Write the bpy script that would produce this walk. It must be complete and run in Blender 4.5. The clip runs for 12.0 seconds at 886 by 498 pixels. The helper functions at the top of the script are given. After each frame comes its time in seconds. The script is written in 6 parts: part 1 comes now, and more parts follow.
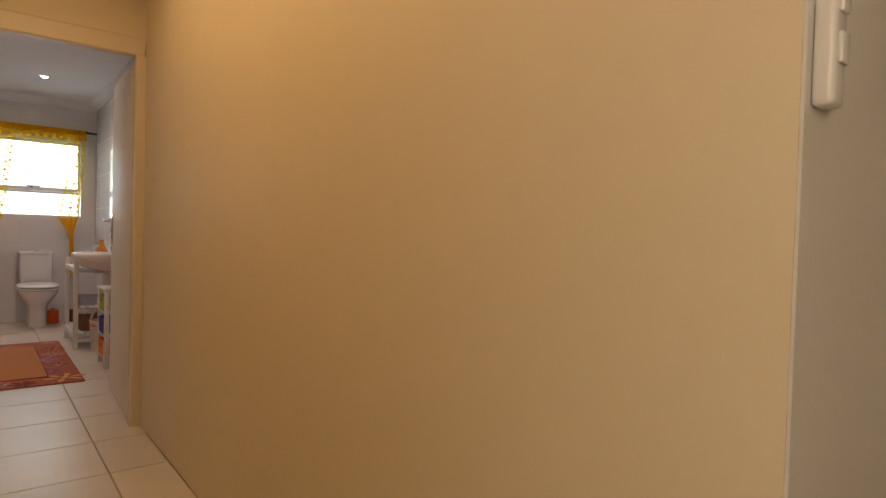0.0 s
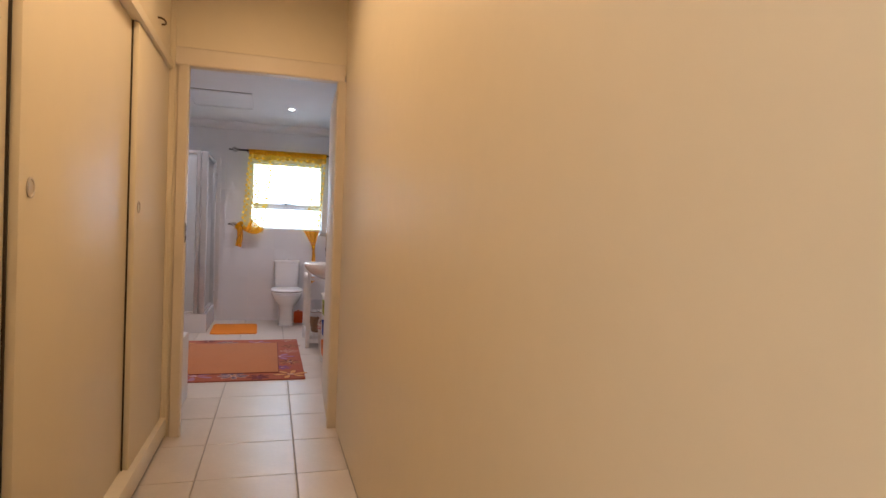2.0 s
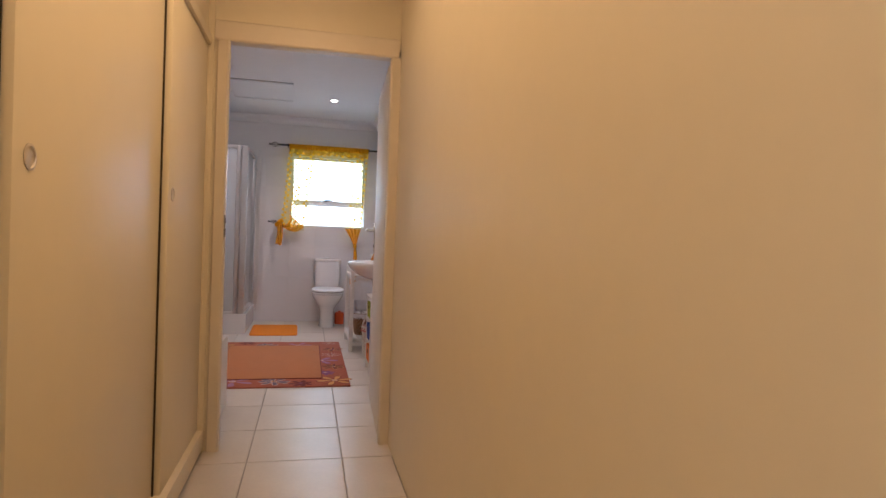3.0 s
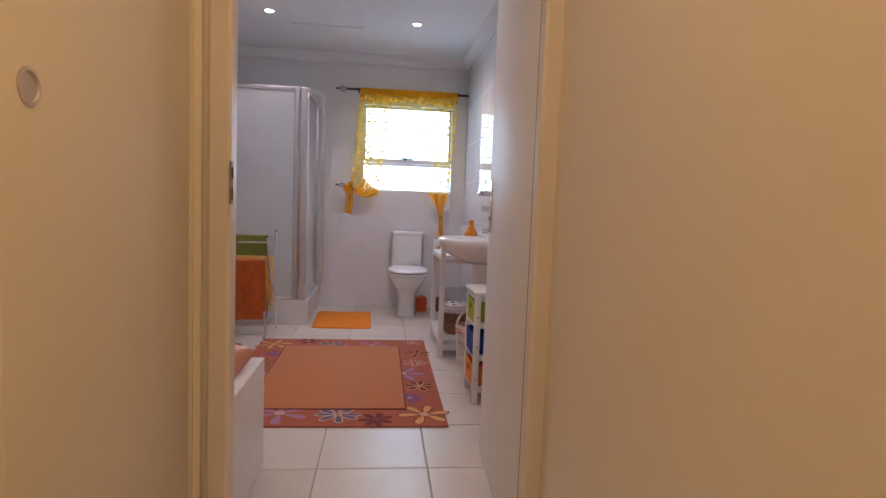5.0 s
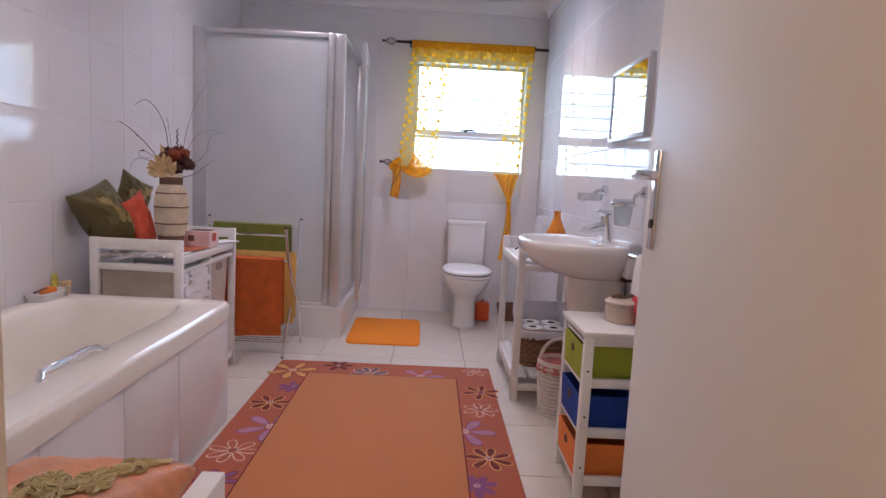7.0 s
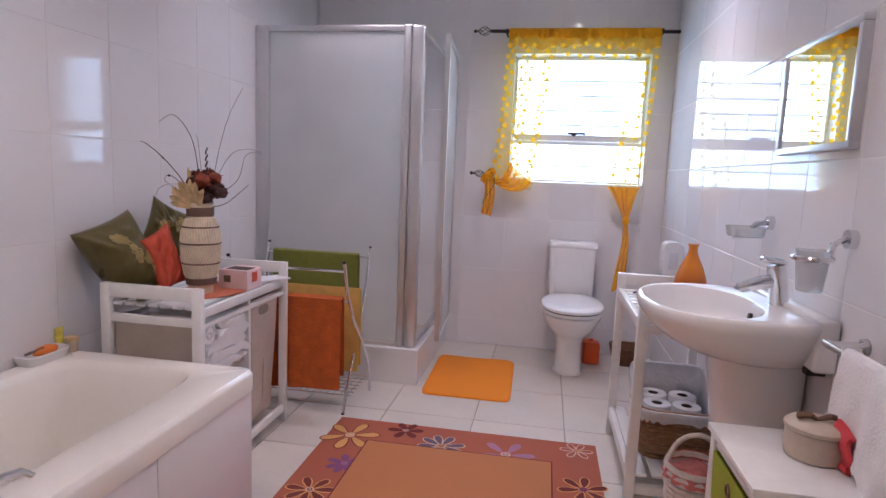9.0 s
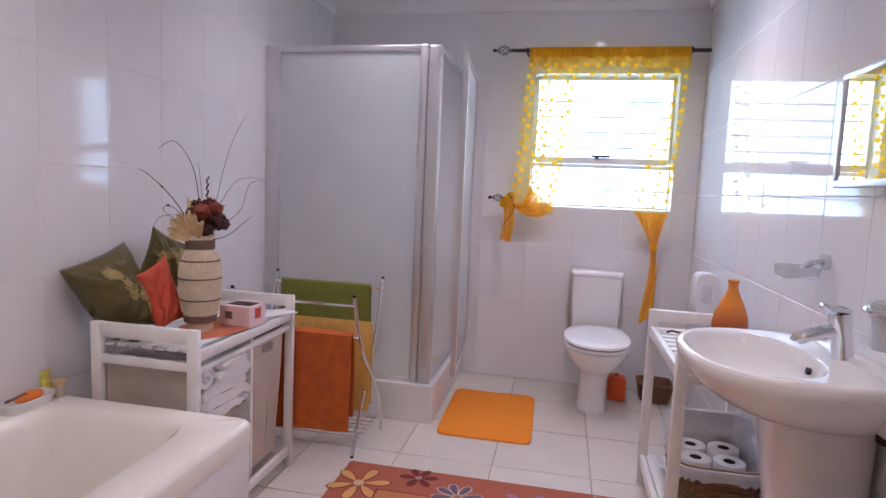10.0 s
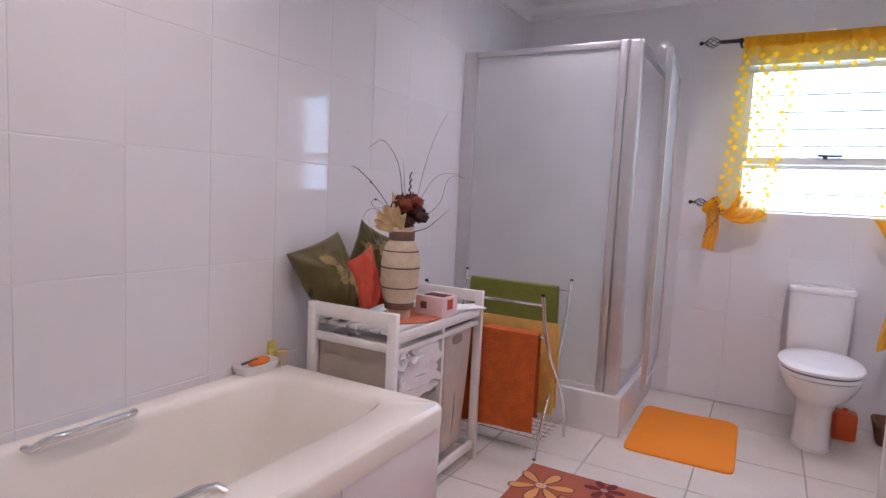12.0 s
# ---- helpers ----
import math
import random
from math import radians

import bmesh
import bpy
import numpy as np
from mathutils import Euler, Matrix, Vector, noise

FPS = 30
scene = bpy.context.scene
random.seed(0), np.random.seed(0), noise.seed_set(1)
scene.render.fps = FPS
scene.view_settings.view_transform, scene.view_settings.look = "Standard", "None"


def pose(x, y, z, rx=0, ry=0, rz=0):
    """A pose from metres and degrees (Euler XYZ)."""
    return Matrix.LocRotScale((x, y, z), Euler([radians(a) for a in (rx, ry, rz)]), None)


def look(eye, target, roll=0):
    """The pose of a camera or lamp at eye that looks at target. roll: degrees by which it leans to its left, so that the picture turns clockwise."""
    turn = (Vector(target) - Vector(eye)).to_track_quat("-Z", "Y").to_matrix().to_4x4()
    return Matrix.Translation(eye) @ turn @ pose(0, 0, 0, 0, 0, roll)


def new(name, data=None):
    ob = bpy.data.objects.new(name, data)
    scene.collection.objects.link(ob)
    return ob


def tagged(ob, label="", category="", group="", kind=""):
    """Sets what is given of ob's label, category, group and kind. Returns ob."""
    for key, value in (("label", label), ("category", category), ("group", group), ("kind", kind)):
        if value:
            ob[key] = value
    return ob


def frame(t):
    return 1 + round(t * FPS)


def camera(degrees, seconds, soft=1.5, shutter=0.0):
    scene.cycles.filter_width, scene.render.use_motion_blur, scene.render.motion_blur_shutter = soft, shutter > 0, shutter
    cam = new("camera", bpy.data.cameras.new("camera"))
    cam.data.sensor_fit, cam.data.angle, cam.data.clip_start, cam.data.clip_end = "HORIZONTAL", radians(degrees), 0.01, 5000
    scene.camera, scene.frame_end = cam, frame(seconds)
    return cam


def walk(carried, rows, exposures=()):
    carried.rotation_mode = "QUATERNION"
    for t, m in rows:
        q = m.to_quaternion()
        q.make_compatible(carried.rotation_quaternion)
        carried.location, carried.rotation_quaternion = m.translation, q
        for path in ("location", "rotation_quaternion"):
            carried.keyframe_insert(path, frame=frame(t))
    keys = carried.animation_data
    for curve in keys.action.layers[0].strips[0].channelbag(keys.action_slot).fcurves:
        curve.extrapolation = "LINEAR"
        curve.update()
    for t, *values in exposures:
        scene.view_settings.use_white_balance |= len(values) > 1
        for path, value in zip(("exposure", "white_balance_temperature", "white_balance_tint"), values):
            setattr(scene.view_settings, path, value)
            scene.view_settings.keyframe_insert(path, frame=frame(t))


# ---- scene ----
cam = camera(74.4, 12.0)
PATH = [
    (0, (0.43, -0.26, 1.074), (1.677, 1.303, 1.031), 1.7),
    (0.5, (0.529, -0.183, 1.067), (1.581, 1.518, 1.034), 1.6),
    (1, (0.638, -0.194, 1.094), (1.501, 1.61, 1.066), 1.9),
    (1.5, (0.722, -0.199, 1.112), (1.399, 1.682, 1.078), 2.0),
    (2, (0.752, -0.166, 1.108), (1.312, 1.754, 1.076), 2.0),
    (2.5, (0.724, -0.025, 1.084), (1.212, 1.915, 1.053), 2.0),
    (3, (0.7, 0.232, 1.073), (1.148, 2.181, 1.039), 2.1),
    (3.5, (0.699, 0.561, 1.049), (0.942, 2.545, 0.981), 2.1),
    (3.7, (0.714, 0.695, 1.066), (0.923, 2.682, 0.989), 2.0),
    (5.3, (0.654, 1.895, 1.065), (0.866, 3.877, 0.899), 2.2),
    (5.5, (0.636, 2.0, 1.057), (0.861, 3.98, 0.887), 2.3),
    (6, (0.605, 2.317, 1.077), (0.825, 4.294, 0.875), 2.4),
    (6.5, (0.614, 2.589, 1.073), (0.775, 4.57, 0.851), 2.3),
    (6.7, (0.627, 2.687, 1.072), (0.736, 4.672, 0.848), 2.6),
    (8.3, (0.696, 3.361, 1.145), (0.554, 5.339, 0.885), 2.5),
    (8.5, (0.7, 3.415, 1.155), (0.509, 5.389, 0.899), 2.3),
    (9, (0.736, 3.54, 1.197), (0.398, 5.494, 0.941), 2.3),
    (9.5, (0.723, 3.643, 1.238), (0.348, 5.593, 0.996), 2.4),
    (10, (0.7, 3.719, 1.247), (0.303, 5.668, 1.044), 2.4),
    (10.5, (0.697, 3.758, 1.229), (0.162, 5.676, 1.042), 2.5),
    (11, (0.691, 3.746, 1.217), (-0.04, 5.599, 1.03), 2.6),
    (11.5, (0.673, 3.732, 1.197), (-0.206, 5.519, 1.011), 2.7),
    (12, (0.659, 3.716, 1.178), (-0.313, 5.455, 0.994), 2.8),
]
EXPOSURE = [
    (0.0, -1.13, 7600, 10), (1.0, -0.86, 6800, 10), (2.5, -0.50, 5950, 11), (3.5, -0.78, 6350, 12), (5.5, -0.50, 5700, 14),
    (6.5, -0.37, 5650, 15), (8.5, -0.32, 5580, 15), (10.5, -0.20, 5560, 15), (12.0, -0.17, 5620, 15),
]
walk(cam, [(t, look(eye, target, roll)) for t, eye, target, roll in PATH], EXPOSURE)

# ---- light ----
world = bpy.data.worlds.new("world")
scene.world = world
world.use_nodes = True
sky = world.node_tree.nodes.new("ShaderNodeTexSky")
sky.sky_type, sky.sun_disc, sky.sun_elevation, sky.sun_rotation = "NISHITA", False, radians(50), radians(160)
world.node_tree.links.new(sky.outputs[0], world.node_tree.nodes["Background"].inputs[0])
world.node_tree.nodes["Background"].inputs[1].default_value = 0.1


def lamp(name, kind, m, energy, color, size=0.1, size_y=None, angle=None):
    data = bpy.data.lights.new(name, kind)
    data.energy, data.color = energy, color
    if kind == "AREA":
        data.shape, data.size, data.size_y = "RECTANGLE", size, size_y or size
    elif kind == "SUN":
        data.angle = radians(0.5)
    else:
        data.shadow_soft_size = size
        if kind == "SPOT":
            data.spot_size, data.spot_blend = radians(angle), 1.0
    ob = new(name, data)
    ob.matrix_world = m
    return ob


CEIL = 2.48
HALL_Y = -3.0
WARM = (1.0, 0.72, 0.40)
lamp("sun", "SUN", look((0, -5, 12), (0, 0, 0)), 3.0, (1, 0.95, 0.88))
lamp("window_light", "AREA", look((0.91, 7.86, 1.60), (0.91, 5.0, 1.5)), 14.0, (0.40, 0.66, 1.0), 0.86, 0.84)
DOWNLIGHTS = [(0.91, 6.47), (-0.22, 6.38), (0.91, 4.60), (-0.22, 4.60)]
WARMER = (1.0, 0.77, 0.66)
PINKISH = (1.0, 0.81, 0.80)
for (x, y), watts, tone in zip(DOWNLIGHTS, (54.0, 24.0, 29.0, 41.0), (PINKISH, PINKISH, WARMER, WARMER)):
    lamp("downlight_lamp", "SPOT", look((x, y, CEIL - 0.035), (x, y, 0)), watts, tone, 0.03, angle=145)
# added fill along the passage ceiling, evens out the wall brightness
lamp("passage_lamp", "AREA", pose(0.66, 1.5, CEIL - 0.075), 19.5, (1.0, 0.63, 0.33), 0.26, 2.3)
# added fill from the hall side, aimed at the near passage wall
lamp("hall_window_light", "AREA", look((-0.44, -0.95, 1.52), (1.13, 0.25, 1.35)), 36.0, (1.0, 0.83, 0.66), 0.85, 1.0)

# ---- materials ----


def mat(name, color, rough=0.5, metal=0.0, vary=0.08, scale=6.0, bump=0.0, bump_scale=60.0, coat=0.0, trans=0.0, sheen=0.0, spec=0.5, piece=0.0):
    """Base colour with a broad and a fine variation, roughness variation and fine relief."""
    m = bpy.data.materials.new(name)
    m.use_nodes = True
    nt = m.node_tree
    n, l = nt.nodes, nt.links
    b = n["Principled BSDF"]
    co = n.new("ShaderNodeTexCoord")
    big = n.new("ShaderNodeTexNoise")
    big.inputs["Scale"].default_value, big.inputs["Detail"].default_value = scale, 4
    fine = n.new("ShaderNodeTexNoise")
    fine.inputs["Scale"].default_value, fine.inputs["Detail"].default_value = bump_scale, 3
    l.new(co.outputs["Object"], big.inputs["Vector"])
    l.new(co.outputs["Object"], fine.inputs["Vector"])
    add = n.new("ShaderNodeMath")
    add.operation = "MULTIPLY_ADD"
    l.new(fine.outputs["Fac"], add.inputs[0])
    add.inputs[1].default_value = 0.5
    l.new(big.outputs["Fac"], add.inputs[2])
    ramp = n.new("ShaderNodeMapRange")
    ramp.inputs["From Min"].default_value, ramp.inputs["From Max"].default_value = 0.15, 1.35
    ramp.inputs["To Min"].default_value, ramp.inputs["To Max"].default_value = 1 - 2 * vary, 1 + 2 * vary
    l.new(add.outputs[0], ramp.inputs["Value"])
    last = ramp.outputs[0]
    if piece:
        info = n.new("ShaderNodeObjectInfo")
        r = n.new("ShaderNodeMapRange")
        r.inputs["To Min"].default_value, r.inputs["To Max"].default_value = 1 - piece, 1 + piece
        l.new(info.outputs["Random"], r.inputs["Value"])
        mul = n.new("ShaderNodeMath")
        mul.operation = "MULTIPLY"
        l.new(last, mul.inputs[0])
        l.new(r.outputs[0], mul.inputs[1])
        last = mul.outputs[0]
    sc = n.new("ShaderNodeVectorMath")
    sc.operation = "SCALE"
    sc.inputs[0].default_value = color
    l.new(last, sc.inputs["Scale"])
    l.new(sc.outputs[0], b.inputs["Base Color"])
    rr = n.new("ShaderNodeMapRange")
    rr.inputs["To Min"].default_value, rr.inputs["To Max"].default_value = max(0.02, rough * 0.8), min(1, rough * 1.2)
    l.new(big.outputs["Fac"], rr.inputs["Value"])
    l.new(rr.outputs[0], b.inputs["Roughness"])
    b.inputs["Metallic"].default_value = metal
    b.inputs["Specular IOR Level"].default_value = spec
    b.inputs["Coat Weight"].default_value = coat
    b.inputs["Transmission Weight"].default_value = trans
    b.inputs["Sheen Weight"].default_value = sheen
    if bump:
        bp = n.new("ShaderNodeBump")
        bp.inputs["Strength"].default_value, bp.inputs["Distance"].default_value = bump, 0.01
        l.new(fine.outputs["Fac"], bp.inputs["Height"])
        l.new(bp.outputs[0], b.inputs["Normal"])
    return m


def glow(name, color, strength):
    m = bpy.data.materials.new(name)
    m.use_nodes = True
    nt = m.node_tree
    e = nt.nodes.new("ShaderNodeEmission")
    e.inputs[0].default_value, e.inputs[1].default_value = (*color, 1), strength
    nt.links.new(e.outputs[0], nt.nodes["Material Output"].inputs[0])
    return m


def sheer(name, color, clear, through_light=0.5):
    """Thin cloth: part of the light passes straight, the rest is scattered on both sides."""
    m = bpy.data.materials.new(name)
    m.use_nodes = True
    nt = m.node_tree
    n, l = nt.nodes, nt.links
    co, wave = n.new("ShaderNodeTexCoord"), n.new("ShaderNodeTexNoise")
    wave.inputs["Scale"].default_value = 40
    l.new(co.outputs["Object"], wave.inputs["Vector"])
    r = n.new("ShaderNodeMapRange")
    r.inputs["To Min"].default_value, r.inputs["To Max"].default_value = clear - 0.12, clear + 0.12
    l.new(wave.outputs["Fac"], r.inputs["Value"])
    tl, df, tp = n.new("ShaderNodeBsdfTranslucent"), n.new("ShaderNodeBsdfDiffuse"), n.new("ShaderNodeBsdfTransparent")
    tl.inputs[0].default_value = df.inputs[0].default_value = (*color, 1)
    tp.inputs[0].default_value = (1.0, 0.95, 0.74, 1)
    a, b = n.new("ShaderNodeMixShader"), n.new("ShaderNodeMixShader")
    a.inputs[0].default_value = 1 - through_light
    l.new(tl.outputs[0], a.inputs[1])
    l.new(df.outputs[0], a.inputs[2])
    l.new(r.outputs[0], b.inputs[0])
    l.new(a.outputs[0], b.inputs[1])
    l.new(tp.outputs[0], b.inputs[2])
    l.new(b.outputs[0], n["Material Output"].inputs[0])
    return m


def frosted(name):
    """Etched pane: part of the light is scattered, part passes blurred, with a weak gloss."""
    m = bpy.data.materials.new(name)
    m.use_nodes = True
    n, l = m.node_tree.nodes, m.node_tree.links
    co, speck = n.new("ShaderNodeTexCoord"), n.new("ShaderNodeTexNoise")
    speck.inputs["Scale"].default_value = 3.0
    l.new(co.outputs["Object"], speck.inputs["Vector"])
    r = n.new("ShaderNodeMapRange")
    r.inputs["To Min"].default_value, r.inputs["To Max"].default_value = 0.50, 0.62
    l.new(speck.outputs["Fac"], r.inputs["Value"])
    b = n["Principled BSDF"]
    b.inputs["Base Color"].default_value = (0.95, 0.97, 0.98, 1)
    b.inputs["Roughness"].default_value, b.inputs["IOR"].default_value = 0.14, 1.12
    b.inputs["Transmission Weight"].default_value = 1.0
    milk = n.new("ShaderNodeBsdfTranslucent")
    milk.inputs[0].default_value = (0.82, 0.82, 0.81, 1)
    face = n.new("ShaderNodeBsdfDiffuse")
    face.inputs[0].default_value = (0.76, 0.755, 0.745, 1)
    half, both = n.new("ShaderNodeMixShader"), n.new("ShaderNodeMixShader")
    half.inputs[0].default_value = 0.5
    l.new(milk.outputs[0], half.inputs[1])
    l.new(face.outputs[0], half.inputs[2])
    l.new(r.outputs[0], both.inputs[0])
    l.new(b.outputs[0], both.inputs[1])
    l.new(half.outputs[0], both.inputs[2])
    l.new(both.outputs[0], n["Material Output"].inputs[0])
    return m


def two_glazes(name, low, high, z0, z1):
    """A glossy glaze that runs from one colour into another up the height of a pot."""
    m = mat(name, high, 0.10, vary=0.1, scale=9, coat=0.6)
    n, l = m.node_tree.nodes, m.node_tree.links
    co, xyz, run, mixer = n.new("ShaderNodeTexCoord"), n.new("ShaderNodeSeparateXYZ"), n.new("ShaderNodeMapRange"), n.new("ShaderNodeMix")
    l.new(co.outputs["Object"], xyz.inputs[0])
    run.inputs["From Min"].default_value, run.inputs["From Max"].default_value = z0, z1
    l.new(xyz.outputs["Z"], run.inputs["Value"])
    mixer.data_type = "RGBA"
    l.new(run.outputs[0], mixer.inputs["Factor"])
    mixer.inputs[6].default_value, mixer.inputs[7].default_value = (*low, 1), (*high, 1)
    l.new(mixer.outputs[2], n["Principled BSDF"].inputs["Base Color"])
    return m


CREAM = mat("cream_wall_paint", (0.78, 0.70, 0.55), 0.45, vary=0.025, scale=1.5, bump=0.03, bump_scale=14, spec=0.35)
CREAM_GLOSS = mat("cream_enamel", (0.78, 0.70, 0.54), 0.46, vary=0.025, scale=2, bump=0.02, bump_scale=9, spec=0.35)
WHITE_WALL = mat("white_wall_paint", (0.78, 0.77, 0.75), 0.3, vary=0.03, scale=2, bump=0.05, bump_scale=120)
CEILING = mat("ceiling_paint", (0.80, 0.80, 0.80), 0.85, vary=0.03, scale=2, bump=0.05, bump_scale=90)
WALL_TILE = mat("glazed_wall_tile", (0.76, 0.75, 0.76), 0.045, vary=0.02, scale=4, bump=0.012, bump_scale=5, piece=0.015, spec=0.32)
FLOOR_TILE = mat("ceramic_floor_tile", (0.66, 0.60, 0.535), 0.32, vary=0.07, scale=5, bump=0.03, bump_scale=50, piece=0.04)
GROUT = mat("wall_grout", (0.745, 0.73, 0.725), 0.9, vary=0.06, scale=20)
FRAME_GLOSS = mat("cream_pink_frame_enamel", (0.76, 0.68, 0.57), 0.42, vary=0.03, scale=3, bump=0.04, bump_scale=30)
STRIKE = mat("dull_worn_steel", (0.30, 0.27, 0.23), 0.55, 0.5, vary=0.25, scale=60)
SEAM = mat("grey_seam", (0.30, 0.29, 0.29), 0.9)
FLOOR_GROUT = mat("floor_grout", (0.43, 0.39, 0.35), 0.9, vary=0.15, scale=12)
DOOR_PAINT = mat("door_enamel", (0.80, 0.76, 0.70), 0.5, vary=0.02, scale=2, bump=0.02, bump_scale=7, spec=0.25)
PULL = mat("satin_cream_metal", (0.58, 0.51, 0.42), 0.45, 0.35, vary=0.1)
# near-black colour that stands for shade in gaps and holes
DARK = mat("gap_shade", (0.05, 0.035, 0.02), 0.8)
CHROME = mat("chrome", (0.75, 0.76, 0.78), 0.12, 1.0, vary=0.05)
ALU = mat("satin_aluminium", (0.66, 0.66, 0.67), 0.34, 0.85, vary=0.06, bump=0.02)
IRON = mat("black_iron", (0.03, 0.025, 0.022), 0.5, 0.4, vary=0.2)
IRON_BAR = mat("cream_painted_bar", (0.60, 0.55, 0.45), 0.5, vary=0.1)
BRASS = mat("dull_brass", (0.16, 0.10, 0.05), 0.4, 0.8, vary=0.2)
CERAMIC = mat("white_ceramic", (0.82, 0.81, 0.80), 0.06, vary=0.02, coat=0.4)
ACRYLIC = mat("white_acrylic", (0.86, 0.82, 0.75), 0.12, vary=0.03, coat=0.3)
WHITE_WOOD = mat("white_painted_wood", (0.80, 0.79, 0.77), 0.38, vary=0.06, scale=12, bump=0.08, bump_scale=45)
WHITE_PLASTIC = mat("white_plastic", (0.82, 0.82, 0.82), 0.25, vary=0.02)
SEAT_SHADE = mat("dark_seat_shade", (0.10, 0.07, 0.05), 0.7)
MILK_GLASS = mat("milky_glass", (0.90, 0.91, 0.92), 0.25, trans=0.7, vary=0.03)
GLASS = mat("clear_glass", (1, 1, 1), 0.02, trans=1.0, vary=0.0)
MIRROR = mat("mirror_silver", (0.92, 0.92, 0.92), 0.015, 1.0, vary=0.0)
RUG = mat("terracotta_wool", (0.43, 0.115, 0.060), 0.95, vary=0.07, scale=8, bump=0.5, bump_scale=260)
RUG_FIELD = mat("tan_orange_wool", (0.54, 0.205, 0.075), 0.95, vary=0.05, scale=5, bump=0.5, bump_scale=260)
MAT = mat("orange_bath_mat_pile", (0.88, 0.27, 0.012), 0.95, vary=0.05, scale=9, bump=0.6, bump_scale=200)
TOWEL_ORANGE = mat("orange_terry", (0.52, 0.115, 0.018), 0.95, vary=0.22, scale=24, bump=0.55, bump_scale=160)
TOWEL_GREEN = mat("olive_terry", (0.20, 0.22, 0.04), 0.95, vary=0.14, scale=26, bump=0.55, bump_scale=160)
TOWEL_YELLOW = mat("cream_yellow_terry", (0.78, 0.50, 0.13), 0.95, vary=0.15, scale=20, bump=0.8, bump_scale=160)
TOWEL_WHITE = mat("white_terry", (0.82, 0.79, 0.78), 0.95, vary=0.06, scale=20, bump=0.3, bump_scale=160, sheen=0.4)
SATIN_GREEN = mat("olive_satin", (0.10, 0.080, 0.018), 0.30, vary=0.22, scale=8, bump=0.15, bump_scale=40)
SATIN_RED = mat("coral_red_cotton", (0.55, 0.075, 0.035), 0.7, vary=0.15, scale=10, bump=0.2, bump_scale=90)
SATIN_PEACH = mat("peach_satin", (0.62, 0.27, 0.13), 0.4, vary=0.2, scale=9, bump=0.2, bump_scale=50)
GOLD_THREAD = mat("gold_thread", (0.46, 0.36, 0.15), 0.4, 0.4, vary=0.2)
VASE_CREAM = mat("cream_rope_clay", (0.70, 0.60, 0.45), 0.85, vary=0.15, scale=20, bump=0.5, bump_scale=70)
VASE_BROWN = mat("brown_rope_clay", (0.17, 0.105, 0.075), 0.85, vary=0.2, scale=20, bump=0.4, bump_scale=70)
STRAW = mat("dry_straw_petal", (0.62, 0.46, 0.24), 0.8, vary=0.2, scale=30)
FLOWER_DARK = mat("dried_dark_flower", (0.06, 0.022, 0.02), 0.85, vary=0.4, scale=30, bump=0.6, bump_scale=90)
FLOWER_RED = mat("dried_rust_flower", (0.22, 0.05, 0.025), 0.85, vary=0.4, scale=30, bump=0.6, bump_scale=90)
TWIG = mat("dry_twig", (0.16, 0.10, 0.09), 0.8, vary=0.3, scale=30)
PLACEMAT = mat("rust_placemat", (0.50, 0.15, 0.07), 0.8, vary=0.15, scale=20, bump=0.5, bump_scale=90)
PINK_BOX = mat("pink_card", (0.80, 0.60, 0.60), 0.5, vary=0.08, scale=14)
BAG = mat("beige_canvas", (0.55, 0.47, 0.40), 0.9, vary=0.12, scale=10, bump=0.3, bump_scale=180)
WICKER = mat("brown_wicker", (0.26, 0.14, 0.07), 0.7, vary=0.25, scale=30)
WICKER_DARK = mat("dark_brown_wicker", (0.20, 0.095, 0.05), 0.7, vary=0.25, scale=30)
WICKER_WHITE = mat("white_wicker", (0.70, 0.64, 0.58), 0.7, vary=0.15, scale=30)
PINK_CLOTH = mat("pink_floral_cloth", (0.60, 0.19, 0.17), 0.9, vary=0.35, scale=22, bump=0.3)
LINING = mat("grey_white_cotton", (0.66, 0.66, 0.70), 0.9, vary=0.1, scale=14, bump=0.3)
GREEN_BOX = mat("lime_fabric", (0.36, 0.42, 0.03), 0.85, vary=0.1, scale=14, bump=0.2, bump_scale=180)
BLUE_BOX = mat("blue_fabric", (0.012, 0.055, 0.30), 0.85, vary=0.15, scale=14, bump=0.2, bump_scale=180)
ORANGE_BOX = mat("orange_fabric", (0.80, 0.22, 0.04), 0.85, vary=0.1, scale=14, bump=0.2, bump_scale=180)
ORANGE_PLASTIC = mat("orange_red_plastic", (0.75, 0.10, 0.015), 0.3, vary=0.05)
POT = mat("beige_stoneware", (0.55, 0.46, 0.36), 0.4, vary=0.12, scale=14)
RIBBON = mat("brown_ribbon", (0.14, 0.075, 0.045), 0.6, vary=0.2)
YELLOW_LABEL = mat("yellow_label", (0.75, 0.68, 0.12), 0.4, vary=0.25, scale=30)
GREEN_SOAP = mat("green_soap", (0.35, 0.42, 0.08), 0.4)
PAPER = mat("tissue_paper", (0.84, 0.84, 0.86), 0.95, vary=0.03, bump=0.2, bump_scale=120)
PURPLE = mat("purple_wool", (0.24, 0.08, 0.20), 0.95, vary=0.15, bump=0.4, bump_scale=260)
LILAC = mat("lilac_wool", (0.42, 0.20, 0.32), 0.95, vary=0.15, bump=0.4, bump_scale=260)
MAROON = mat("maroon_wool", (0.17, 0.025, 0.025), 0.95, vary=0.15, bump=0.4, bump_scale=260)
PALE = mat("pale_pink_wool", (0.72, 0.50, 0.42), 0.95, vary=0.12, bump=0.4, bump_scale=260)
